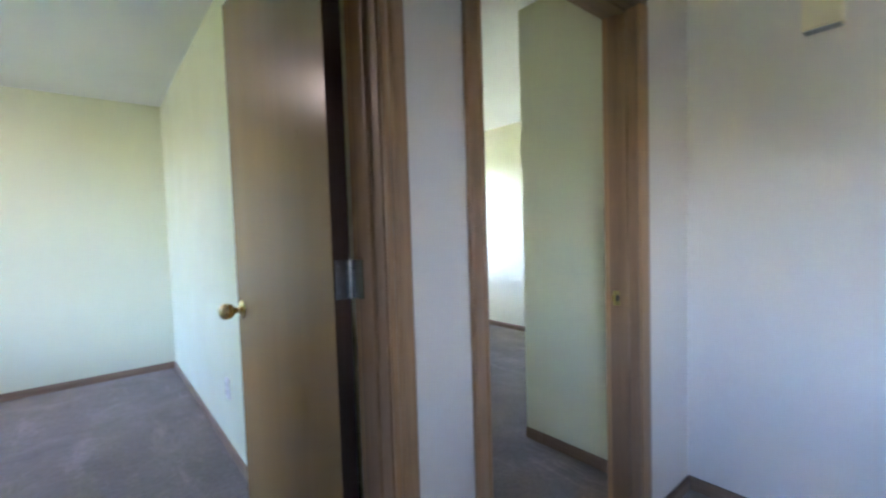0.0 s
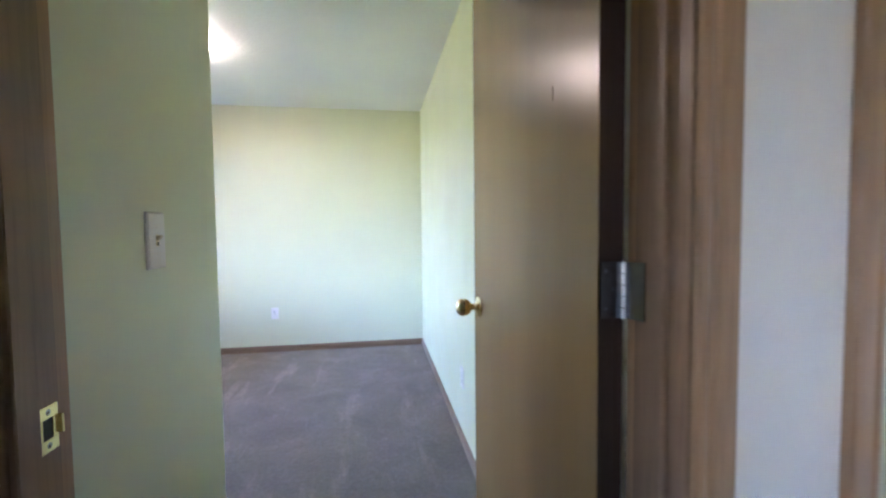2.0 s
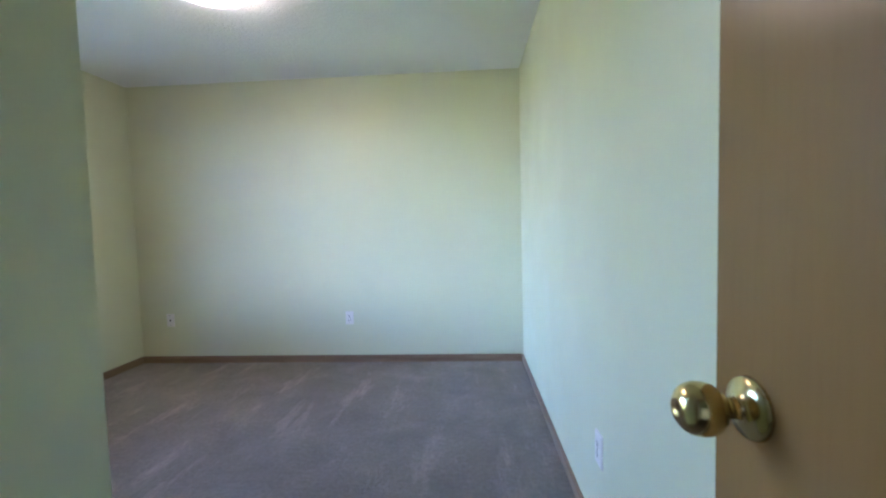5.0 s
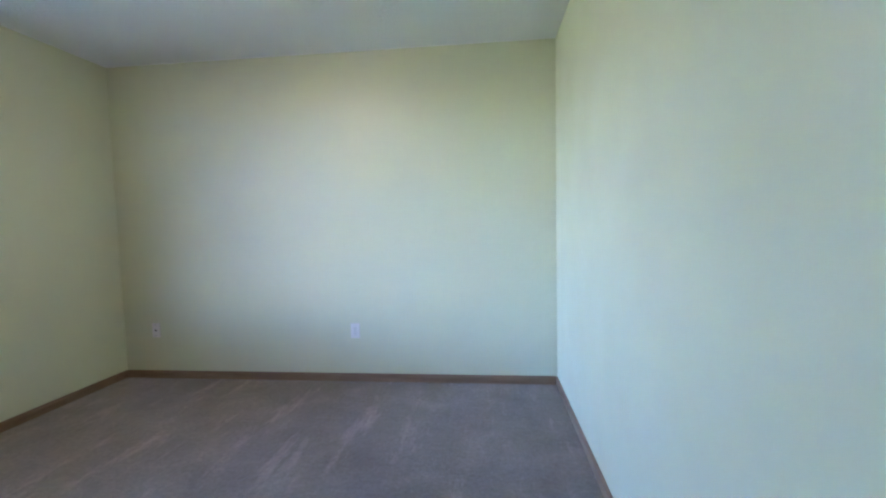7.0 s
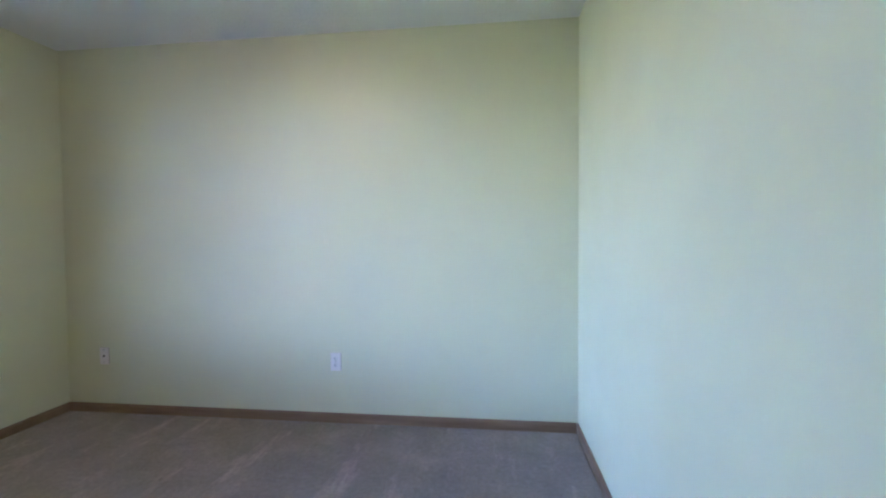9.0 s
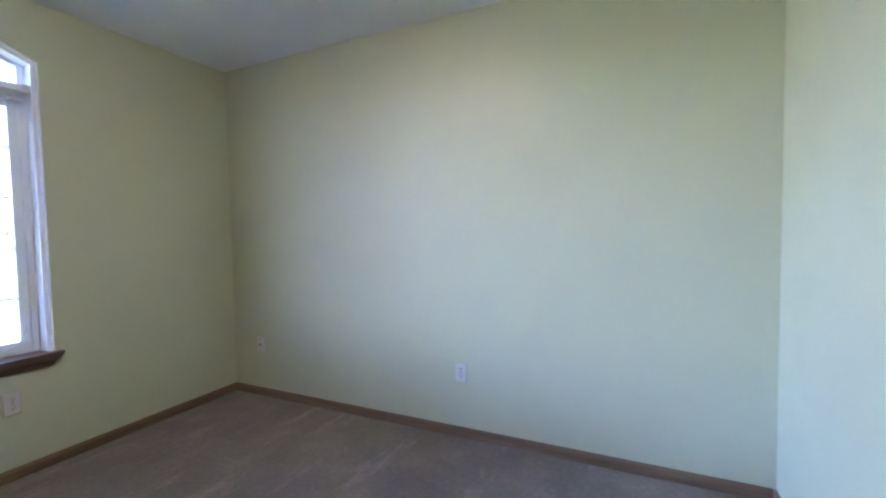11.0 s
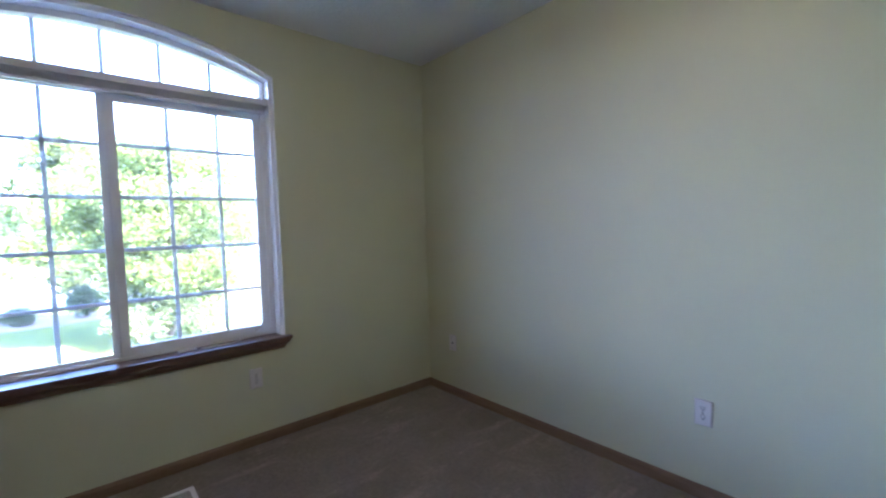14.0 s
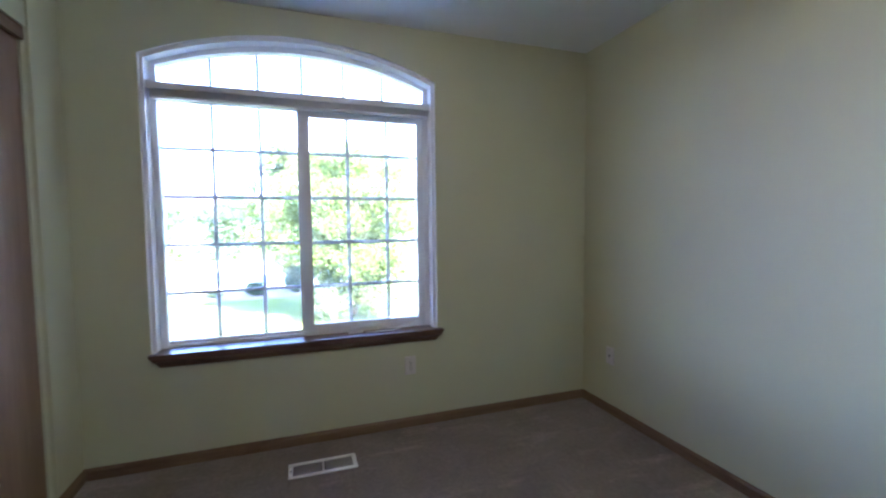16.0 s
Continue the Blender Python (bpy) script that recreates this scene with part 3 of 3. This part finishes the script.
def window_sill():
    """Stool with horned ends over an apron with raked ends."""
    e = empty("window_sill", X_WIN, W_MID, 0.55)
    top, a, b = 0.609, 1.262, 2.852
    bm = bmesh.new()
    prism(bm, [(X_WIN - 0.091, W_Y0 + 0.002), (X_WIN + 0.001, W_Y0 + 0.002), (X_WIN + 0.001, a), (X_WIN + 0.042, a), (X_WIN + 0.042, b), (X_WIN + 0.001, b), (X_WIN + 0.001, W_Y1 - 0.002), (X_WIN - 0.091, W_Y1 - 0.002)],
          "z", top - 0.018, top)
    stool = finish(bm, "stool", SILL, bevel=0.003)
    bm = bmesh.new()
    lo, hi, q = 0.536, top - 0.0185, 0.045
    rows = []
    for y_lo, y_hi in ((a + q, a + 0.004), (b - q, b - 0.004)):
        rows.append([bm.verts.new((X_WIN + d, y, z)) for d, y, z in (
            (0.001, y_hi, hi), (0.038, y_hi, hi), (0.036, (y_hi * 2 + y_lo) / 3, hi - 0.016), (0.020, (y_hi + y_lo * 2) / 3, lo + 0.022), (0.013, y_lo, lo), (0.001, y_lo, lo))])
    bm.faces.new(rows[0])
    bm.faces.new(rows[1][::-1])
    for i in range(6):
        bm.faces.new((rows[0][i], rows[1][i], rows[1][(i + 1) % 6], rows[0][(i + 1) % 6]))
    apron = finish(bm, "apron", SILL)
    for o in (stool, apron):
        o.parent = e
        o.matrix_parent_inverse = Matrix.Translation(-e.location)
    return structure(e, "dark stained oak window sill with a moulded apron", "window sill")


window_sill()


def window_blind():
    e = empty("window_blind", X_WIN - 0.05, W_MID, 1.93)
    a, b = W_Y0 + 0.004, W_Y1 - 0.006
    xf = X_WIN - 0.045
    parts = [boxes("headrail", BLIND, [(xf - 0.028, xf + 0.010, a, b, 1.972, 2.008)], bevel=0.002)]
    bm = bmesh.new()
    for k in range(9):
        z = 1.940 + k * 0.0034
        d = 0.0015 * (k % 3 - 1)
        add_box(bm, xf - 0.026 + d, xf - 0.001 + d, a + 0.008, b - 0.010, z, z + 0.0012)
    parts.append(finish(bm, "slat_stack", BLIND))
    parts.append(boxes("bottom_rail", BLIND, [(xf - 0.026, xf + 0.001, a + 0.008, b - 0.010, 1.926, 1.938)], bevel=0.003))
    for y in (a - 0.002, b - 0.029):
        parts.append(boxes("bracket", BLIND, [(xf - 0.03, xf + 0.013, y, y + 0.032, 1.968, 2.012)], bevel=0.001))
    for o in parts:
        o.parent = e
        o.matrix_parent_inverse = Matrix.Translation(-e.location)
    return tagged(e, "white mini blind drawn fully up across the window", "blind")


window_blind()


def tube(name, mat, points, r):
    c = bpy.data.curves.new(name, "CURVE")
    c.dimensions, c.bevel_depth, c.bevel_resolution = "3D", r, 2
    s = c.splines.new("NURBS")
    s.points.add(len(points) - 1)
    for p, q in zip(s.points, points):
        p.co = (*q, 1)
    s.use_endpoint_u, s.order_u, s.resolution_u = True, 3, 6
    return new(name, c)


cord = tube("blind_cord", CORD, [(X_WIN - 0.062, 2.74, 0.75), (X_WIN - 0.064, 2.71, 0.672), (X_WIN - 0.055, 2.64, 0.630), (X_WIN - 0.03, 2.55, 0.6125), (X_WIN - 0.028, 2.46, 0.612), (X_WIN - 0.04, 2.38, 0.613)], 0.0034)
cord.data.materials.append(CORD)
tagged(cord, "thin white blind cord trailing on the sill", "cord")


def sill_clip():
    """Small white latch with two wings lying on the sill."""
    bm = bmesh.new()
    add_box(bm, -0.010, 0.010, -0.014, 0.014, 0, 0.014)
    add_box(bm, -0.014, 0.014, -0.044, -0.012, 0.0005, 0.008)
    add_box(bm, -0.014, 0.014, 0.012, 0.044, 0.0005, 0.008)
    ob = finish(bm, "window_latch", VINYL, bevel=0.002)
    ob.matrix_world = pose(X_WIN - 0.045, 2.315, 0.6095, 0, 0, 8)
    return tagged(ob, "small white plastic window latch on the sill", "latch")


sill_clip()


# ---- outlets and switches ----
def plate_mesh(bm, w, h, d=0.0075):
    prof = [(-w / 2, 0), (-w / 2, d * 0.45), (-w / 2 + 0.004, d), (w / 2 - 0.004, d), (w / 2, d * 0.45), (w / 2, 0)]
    lo = [bm.verts.new((x, -y, -h / 2 + (0.004 if y > d * 0.9 else 0))) for x, y in prof]
    hi = [bm.verts.new((x, -y, h / 2 - (0.004 if y > d * 0.9 else 0))) for x, y in prof]
    for i in range(6):
        j = (i + 1) % 6
        bm.faces.new((lo[i], lo[j], hi[j], hi[i]))
    bm.faces.new(lo)
    bm.faces.new(hi[::-1])


def screw(e, z, mat=PLATE, y=-0.0075):
    bm = bmesh.new()
    lathe(bm, [(0, 0.001), (0.0026, 0.0009), (0.0034, 0)], pose(0, y, z, 90, 0, 0), 10)
    finish(bm, "screw", mat, e)


def outlet(m):
    e = empty("wall_outlet")
    bm = bmesh.new()
    plate_mesh(bm, 0.070, 0.115)
    finish(bm, "plate", PLATE, e)
    for z in (0.0195, -0.0195):
        boxes("receptacle", PLATE, [(-0.0165, 0.0165, -0.0095, -0.004, z - 0.0135, z + 0.0135)], e, bevel=0.003)
        boxes("slot", DARK, [(-0.0085, -0.0058, -0.0101, -0.006, z - 0.001, z + 0.009), (0.0058, 0.0085, -0.0101, -0.006, z, z + 0.008),
                             (-0.003, 0.003, -0.0101, -0.006, z - 0.0095, z - 0.004)], e)
    screw(e, 0, STEEL)
    e.matrix_world = m
    return tagged(e, "white duplex power outlet on the painted wall", "outlet", "power outlets")


o_back = outlet(pose(-1.402, Y_BACK - 0.0005, 0.388))
copy_thing(o_back, pose(X_WIN + 0.0005, 2.640, 0.388, 0, 0, 90))
copy_thing(o_back, pose(X_RIGHT - 0.0005, 1.814, 0.380, 0, 0, -90))


def jack(m):
    e = empty("phone_jack")
    bm = bmesh.new()
    plate_mesh(bm, 0.070, 0.115)
    finish(bm, "plate", PLATE, e)
    boxes("socket", DARK, [(-0.007, 0.007, -0.0088, -0.004, -0.007, 0.007)], e, bevel=0.001)
    screw(e, 0.042, STEEL)
    screw(e, -0.042, STEEL)
    e.matrix_world = m
    return tagged(e, "white wall plate with one small jack", "wall jack")


jack(pose(-3.030, Y_BACK - 0.0005, 0.385))


def light_switch(m):
    e = empty("light_switch")
    bm = bmesh.new()
    plate_mesh(bm, 0.075, 0.127, 0.007)
    finish(bm, "plate", PLATE, e)
    boxes("collar", IVORY, [(-0.0065, 0.0065, -0.0082, -0.005, -0.0135, 0.0135)], e, bevel=0.0008)
    bm = bmesh.new()
    prism(bm, [(-0.006, -0.002), (-0.012, 0.003), (-0.016, 0.008), (-0.0165, 0.0125), (-0.006, 0.0095)], "x", -0.0066, 0.0066)
    finish(bm, "toggle", TOGGLE, e, bevel=0.0012)
    boxes("slot", DARK, [(-0.0032, 0.0032, -0.0086, -0.006, -0.0115, -0.0035)], e)
    screw(e, 0.030, PLATE, -0.007)
    screw(e, -0.030, PLATE, -0.007)
    e.matrix_world = m
    return tagged(e, "white toggle light switch turned on beside the door", "light switch")


light_switch(pose(X_PASS + 0.0005, 0.549, 1.203, 0, 0, 90))


# ---- floor register ----
def floor_vent():
    e = empty("floor_vent", -3.028, 2.092, 0.0)
    a, b, f = 0.070, 0.172, 0.022
    boxes("frame", ENAMEL, [(-a, -a + f, -b, b, 0.0005, 0.007), (a - f, a, -b, b, 0.0005, 0.007), (-a + f, a - f, -b, -b + f, 0.0005, 0.007),
                            (-a + f, a - f, b - f, b, 0.0005, 0.007), (-a + f, a - f, -0.006, 0.006, 0.0005, 0.0068)], e, bevel=0.0015)
    boxes("duct", DARK, [(-a + f, a - f, -b + f, b - f, 0.0003, 0.0012)], e)
    bm = bmesh.new()
    for s in (-1, 1):
        n = 22
        for i in range(n):
            y = s * (0.010 + (b - f - 0.012) * (i + 0.5) / n)
            prism(bm, [(y - 0.0022, 0.0014), (y - 0.0012, 0.0014), (y + 0.0024, 0.0056), (y + 0.0014, 0.0056)], "x", -a + f, a - f)
    finish(bm, "louvre", SHADE, e)
    boxes("damper_lever", DARK, [(-0.002, 0.016, -b + 0.010, -b + 0.015, 0.007, 0.012)], e, bevel=0.001)
    return tagged(e, "white metal floor register set in the carpet", "floor vent")


floor_vent()


# ---- ceiling lamp ----
def ceiling_lamp():
    e = empty("ceiling_lamp", -1.61, 2.44, H)
    bm = bmesh.new()
    lathe(bm, [(0, 0), (0.175, 0), (0.178, -0.012), (0.170, -0.026), (0, -0.026)], Matrix(), 40)
    finish(bm, "base", ENAMEL, e, smooth=True)
    bm = bmesh.new()
    lathe(bm, [(0.150, -0.027), (0.196, -0.036), (0.200, -0.044), (0.190, -0.062), (0.160, -0.084), (0.110, -0.101), (0.055, -0.109), (0, -0.111)], Matrix(), 40)
    finish(bm, "dome", GLOW, e, smooth=True)
    bm = bmesh.new()
    lathe(bm, [(0.0, -0.110), (0.012, -0.111), (0.013, -0.115), (0.006, -0.119), (0.007, -0.124), (0, -0.128)], Matrix(), 16)
    finish(bm, "finial", BRASS, e, smooth=True)
    return tagged(e, "lit frosted glass dome lamp on the ceiling", "ceiling lamp")


ceiling_lamp()


# ---- door chime in the hall ----
def door_chime():
    e = empty("door_chime", X_HALL, -0.456, 1.90)
    bm = bmesh.new()
    add_box(bm, -0.052, -0.0005, -0.056, 0.056, 0.0, 0.21)
    finish(bm, "cover", IVORY, e, bevel=0.006, segments=3)
    boxes("grille", SHADE, [(-0.048, -0.006, -0.050, 0.050, -0.003, 0.001)], e)
    return tagged(e, "cream plastic door chime box high on the wall", "door chime")


door_chime()


# ---- unseen windows added to light the hall and the next room ----
def unseen_window(name, x, y, turn, wide, z0, tall):
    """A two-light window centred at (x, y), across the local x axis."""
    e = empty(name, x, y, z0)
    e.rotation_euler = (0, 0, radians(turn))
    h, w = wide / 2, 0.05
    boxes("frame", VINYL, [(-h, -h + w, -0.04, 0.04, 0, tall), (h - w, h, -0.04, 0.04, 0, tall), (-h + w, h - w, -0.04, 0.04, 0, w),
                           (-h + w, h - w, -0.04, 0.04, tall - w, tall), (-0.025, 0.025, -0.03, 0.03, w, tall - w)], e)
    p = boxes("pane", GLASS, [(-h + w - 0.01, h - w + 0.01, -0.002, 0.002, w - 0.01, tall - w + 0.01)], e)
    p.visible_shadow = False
    return structure(e, "unseen white vinyl sliding window added for daylight", "window")


unseen_window("added_room_window", 2.7, 3.99, 0, 0.998, 0.751, 1.368)
# no window is known here; added as the hall's light source
unseen_window("added_hall_window", X_HALL_L - 0.0575, -1.75, 90, 0.798, 0.901, 0.868)


# ---- garden ----
G = -0.40
bm = bmesh.new()
bmesh.ops.create_grid(bm, x_segments=40, y_segments=40, size=400, matrix=Matrix.Translation((-100, 0, G)))
structure(finish(bm, "ground", LAWN), "sunlit lawn reaching to the horizon", "lawn")
structure(boxes("road", CONCRETE, [(-23.0, -13.2, -60, 60, G, G + 0.05)], bevel=0.02), "pale sunlit concrete road", "road")
structure(boxes("pavement", CONCRETE, [(-9.9, -4.2, 4.6, 9.0, G, G + 0.04)], bevel=0.015), "pale concrete driveway", "driveway")


def mulch_bed():
    bm = bmesh.new()
    rng = random.Random(4)
    n = 40
    rim = []
    for i in range(n):
        a = 6.28318 * i / n
        r = 1 + 0.06 * math.sin(3 * a) + rng.uniform(-0.02, 0.02)
        rim.append(bm.verts.new((-12.0 + 0.75 * r * math.cos(a), 0.6 + 2.4 * r * math.sin(a), G + 0.006)))
    mid = bm.verts.new((-12.0, 0.6, G + 0.05))
    for i in range(n):
        bm.faces.new((rim[i], rim[(i + 1) % n], mid))
    return structure(finish(bm, "ground_bed", SOIL), "bark mulch bed under small bushes", "garden bed")


mulch_bed()


def leaf(bm, p, size, rng):
    """One pointed leaf, folded along its rib."""
    d = Vector((rng.gauss(0, 1), rng.gauss(0, 1), rng.gauss(0, 0.7))).normalized()
    s = d.cross(Vector((rng.gauss(0, 1), rng.gauss(0, 1), rng.gauss(0, 1)))).normalized()
    n = d.cross(s)
    a, b = bm.verts.new(p - d * size * 0.5), bm.verts.new(p + d * size * 0.5)
    c, e = bm.verts.new(p + s * size * 0.27 + n * size * 0.08), bm.verts.new(p - s * size * 0.27 + n * size * 0.08)
    bm.faces.new((a, c, b))
    bm.faces.new((a, b, e))


def leaves(name, mat, clumps, count, size, seed, parent=None):
    """Leaves spread over clumps given as (centre, radii); denser towards each clump's skin."""
    rng = random.Random(seed)
    bm = bmesh.new()
    vol = [r[0] * r[1] * r[2] for _, r in clumps]
    for (c, r), v in zip(clumps, vol):
        for _ in range(max(12, int(count * v / sum(vol)))):
            q = Vector((rng.gauss(0, 1), rng.gauss(0, 1), rng.gauss(0, 1))).normalized() * (rng.random() ** 0.45) * rng.uniform(0.75, 1.12)
            leaf(bm, Vector((c[0] + q.x * r[0], c[1] + q.y * r[1], max(c[2] + q.z * r[2], G + 0.02))), size * rng.uniform(0.6, 1.3), rng)
    return tagged(finish(bm, name, mat, parent), kind="stuff")


def woody(name, x, y, stems, height, spread, clumps, count, size, mats, seed, label, category):
    """A tree or tall shrub: stems fan out from the base, each ends in clumps of leaves."""
    rng = random.Random(seed)
    e = empty(name, x, y, G)
    bm = bmesh.new()
    tips = []
    for s in range(stems):
        a = 6.28318 * (s + rng.uniform(-0.2, 0.2)) / stems
        lean = spread * rng.uniform(0.35, 0.75)
        pts = []
        for i in range(6):
            k = i / 5
            w = lean * k ** 1.3
            pts.append((w * math.cos(a) + rng.uniform(-0.04, 0.04) * k, w * math.sin(a) + rng.uniform(-0.04, 0.04) * k, -0.03 + height * 0.72 * k))
        limb(bm, pts, 0.05 if stems > 2 else 0.075, 0.014)
        tips += pts[2:]
        for i in (2, 3, 4):
            b = a + rng.uniform(-1.4, 1.4)
            p, q = Vector(pts[i]), rng.uniform(0.25, 0.5) * spread
            end = p + Vector((q * math.cos(b), q * math.sin(b), q * rng.uniform(0.4, 1.0)))
            limb(bm, [p, (p + end) / 2 + Vector((0, 0, 0.03)), end], 0.02, 0.006, 5)
            tips.append(tuple(end))
    finish(bm, "trunk", BARK, e, smooth=True)
    cl = []
    for _ in range(clumps):
        a, k = rng.uniform(0, 6.28318), rng.uniform(-1, 1)
        rr = spread * math.sqrt(max(0.05, 1 - k * k)) * rng.uniform(0.45, 0.95)
        r = spread * rng.uniform(0.2, 0.36)
        cl.append(((rr * math.cos(a), rr * math.sin(a), height * (0.56 + 0.40 * k)), (r, r, r * 0.8)))
    for t in tips:
        cl.append((t, (0.2 * spread, 0.2 * spread, 0.17 * spread)))
    cl = [((c[0] + x, c[1] + y, c[2] + G), r) for c, r in cl]
    for k, mt in enumerate(mats):
        o = leaves("foliage", mt, cl[k::len(mats)] if len(mats) > 1 else cl, count // len(mats), size, seed + k, e)
        o.matrix_parent_inverse = Matrix.Translation(-e.location)
    return tagged(e, label, category)


woody("tall_shrub", -8.80, 2.95, 7, 3.15, 1.42, 95, 70000, 0.066, [LEAF_SHRUB], 12, "tall light green shrub with many stems on the lawn", "shrub")
woody("small_tree", -13.0, 1.85, 2, 3.9, 1.3, 44, 16000, 0.11, [LEAF_TREE, LEAF_SHRUB], 23, "slender small tree with dark and light leaves", "tree")


def low_plant(name, x, y, r, h, count, size, mat, seed, label, category, group=""):
    e = empty(name, x, y, G)
    rng = random.Random(seed)
    bm = bmesh.new()
    for k in range(7):
        a = 0.9 * k
        limb(bm, [(0, 0, -0.03), (0.3 * r * math.cos(a), 0.3 * r * math.sin(a), h * 0.4), (0.6 * r * math.cos(a), 0.6 * r * math.sin(a), h * 0.75)], 0.014, 0.004, 5)
    finish(bm, "stem", BARK, e)
    cl = [((x, y, G + h * 0.52), (r * 0.93, r * 0.93, h * 0.5))]
    for _ in range(14):
        a, b = rng.uniform(0, 6.28318), rng.uniform(-0.4, 1)
        q = math.sqrt(max(0, 1 - b * b)) * 0.75
        cl.append(((x + r * q * math.cos(a), y + r * q * math.sin(a), G + h * (0.5 + 0.38 * b)), (r * 0.3, r * 0.3, h * 0.16)))
    o = leaves("foliage", mat, cl, count, size, seed, e)
    o.matrix_parent_inverse = Matrix.Translation(-e.location)
    return tagged(e, label, category, group)


low_plant("round_bush", -11.85, 1.92, 0.33, 0.68, 7000, 0.045, LEAF_BUSH, 31, "clipped round dark green bush", "bush", "round bushes")
low_plant("round_bush", -11.70, 1.00, 0.27, 0.36, 4000, 0.04, LEAF_BUSH, 32, "clipped round dark green bush", "bush", "round bushes")
low_plant("flowering_plant", -8.35, 2.55, 0.55, 0.75, 2200, 0.06, BLOOM, 33, "yellow-green flowering plants under the shrub", "plant", "low plants")
low_plant("flowering_plant", -8.20, 3.35, 0.50, 0.70, 2000, 0.06, BLOOM, 34, "yellow-green flowering plants under the shrub", "plant", "low plants")
low_plant("flowering_plant", -11.75, 0.10, 0.20, 0.16, 500, 0.05, BLOOM, 35, "low yellow-green plant in the bed", "plant", "low plants")
low_plant("flowering_plant", -11.45, -0.45, 0.22, 0.16, 500, 0.05, BLOOM, 36, "low yellow-green plant in the bed", "plant", "low plants")


def hedge():
    rng = random.Random(41)
    cl = []
    for i in range(90):
        y = -22 + 44 * i / 89
        cl.append(((-24.6 + rng.uniform(-0.3, 0.3), y, G + 0.35), (0.6, 0.5, rng.uniform(0.5, 0.85))))
    return tagged(leaves("hedge", LEAF_HEDGE, cl, 12000, 0.16, 42), "uneven green hedge across the road", "hedge", kind="stuff")


hedge()
for k, (bx, by, bh, bs) in enumerate(((-30, -1.5, 3.4, 2.6), (-32, -7.5, 3.3, 2.8), (-30, 5.0, 4.4, 2.2), (-34, 11.0, 5.0, 2.8), (-36, -17.0, 4.0, 2.6))):
    woody("far_tree", bx, by, 2, bh, bs, 48, 9000, 0.24, [LEAF_HEDGE], 51 + k, "pale green garden tree beyond the road", "tree")


def far_house(x, y, wide, deep, tall):
    e = empty("house", x, y, G)
    boxes("wall", SIDING, [(-deep / 2, deep / 2, -wide / 2, wide / 2, 0, tall)], e)
    bm = bmesh.new()
    prism(bm, [(-deep / 2 - 0.5, tall), (deep / 2 + 0.5, tall), (0, tall + deep * 0.26)], "y", -wide / 2 - 0.4, wide / 2 + 0.4)
    finish(bm, "roof", ROOFING, e)
    for yy in (-wide * 0.3, 0.05, wide * 0.3):
        boxes("window", VINYL, [(deep / 2 - 0.02, deep / 2 + 0.05, yy - 0.7, yy + 0.7, 0.9, 2.1)], e, bevel=0.02)
        boxes("pane", DARK, [(deep / 2 + 0.04, deep / 2 + 0.056, yy - 0.6, yy + 0.6, 1.0, 2.0)], e)
    return tagged(e, "pale single-storey house with a grey roof", "house", "houses across the road")


far_house(-46, -9, 14, 9, 2.7)
far_house(-48, 10, 13, 9, 2.7)
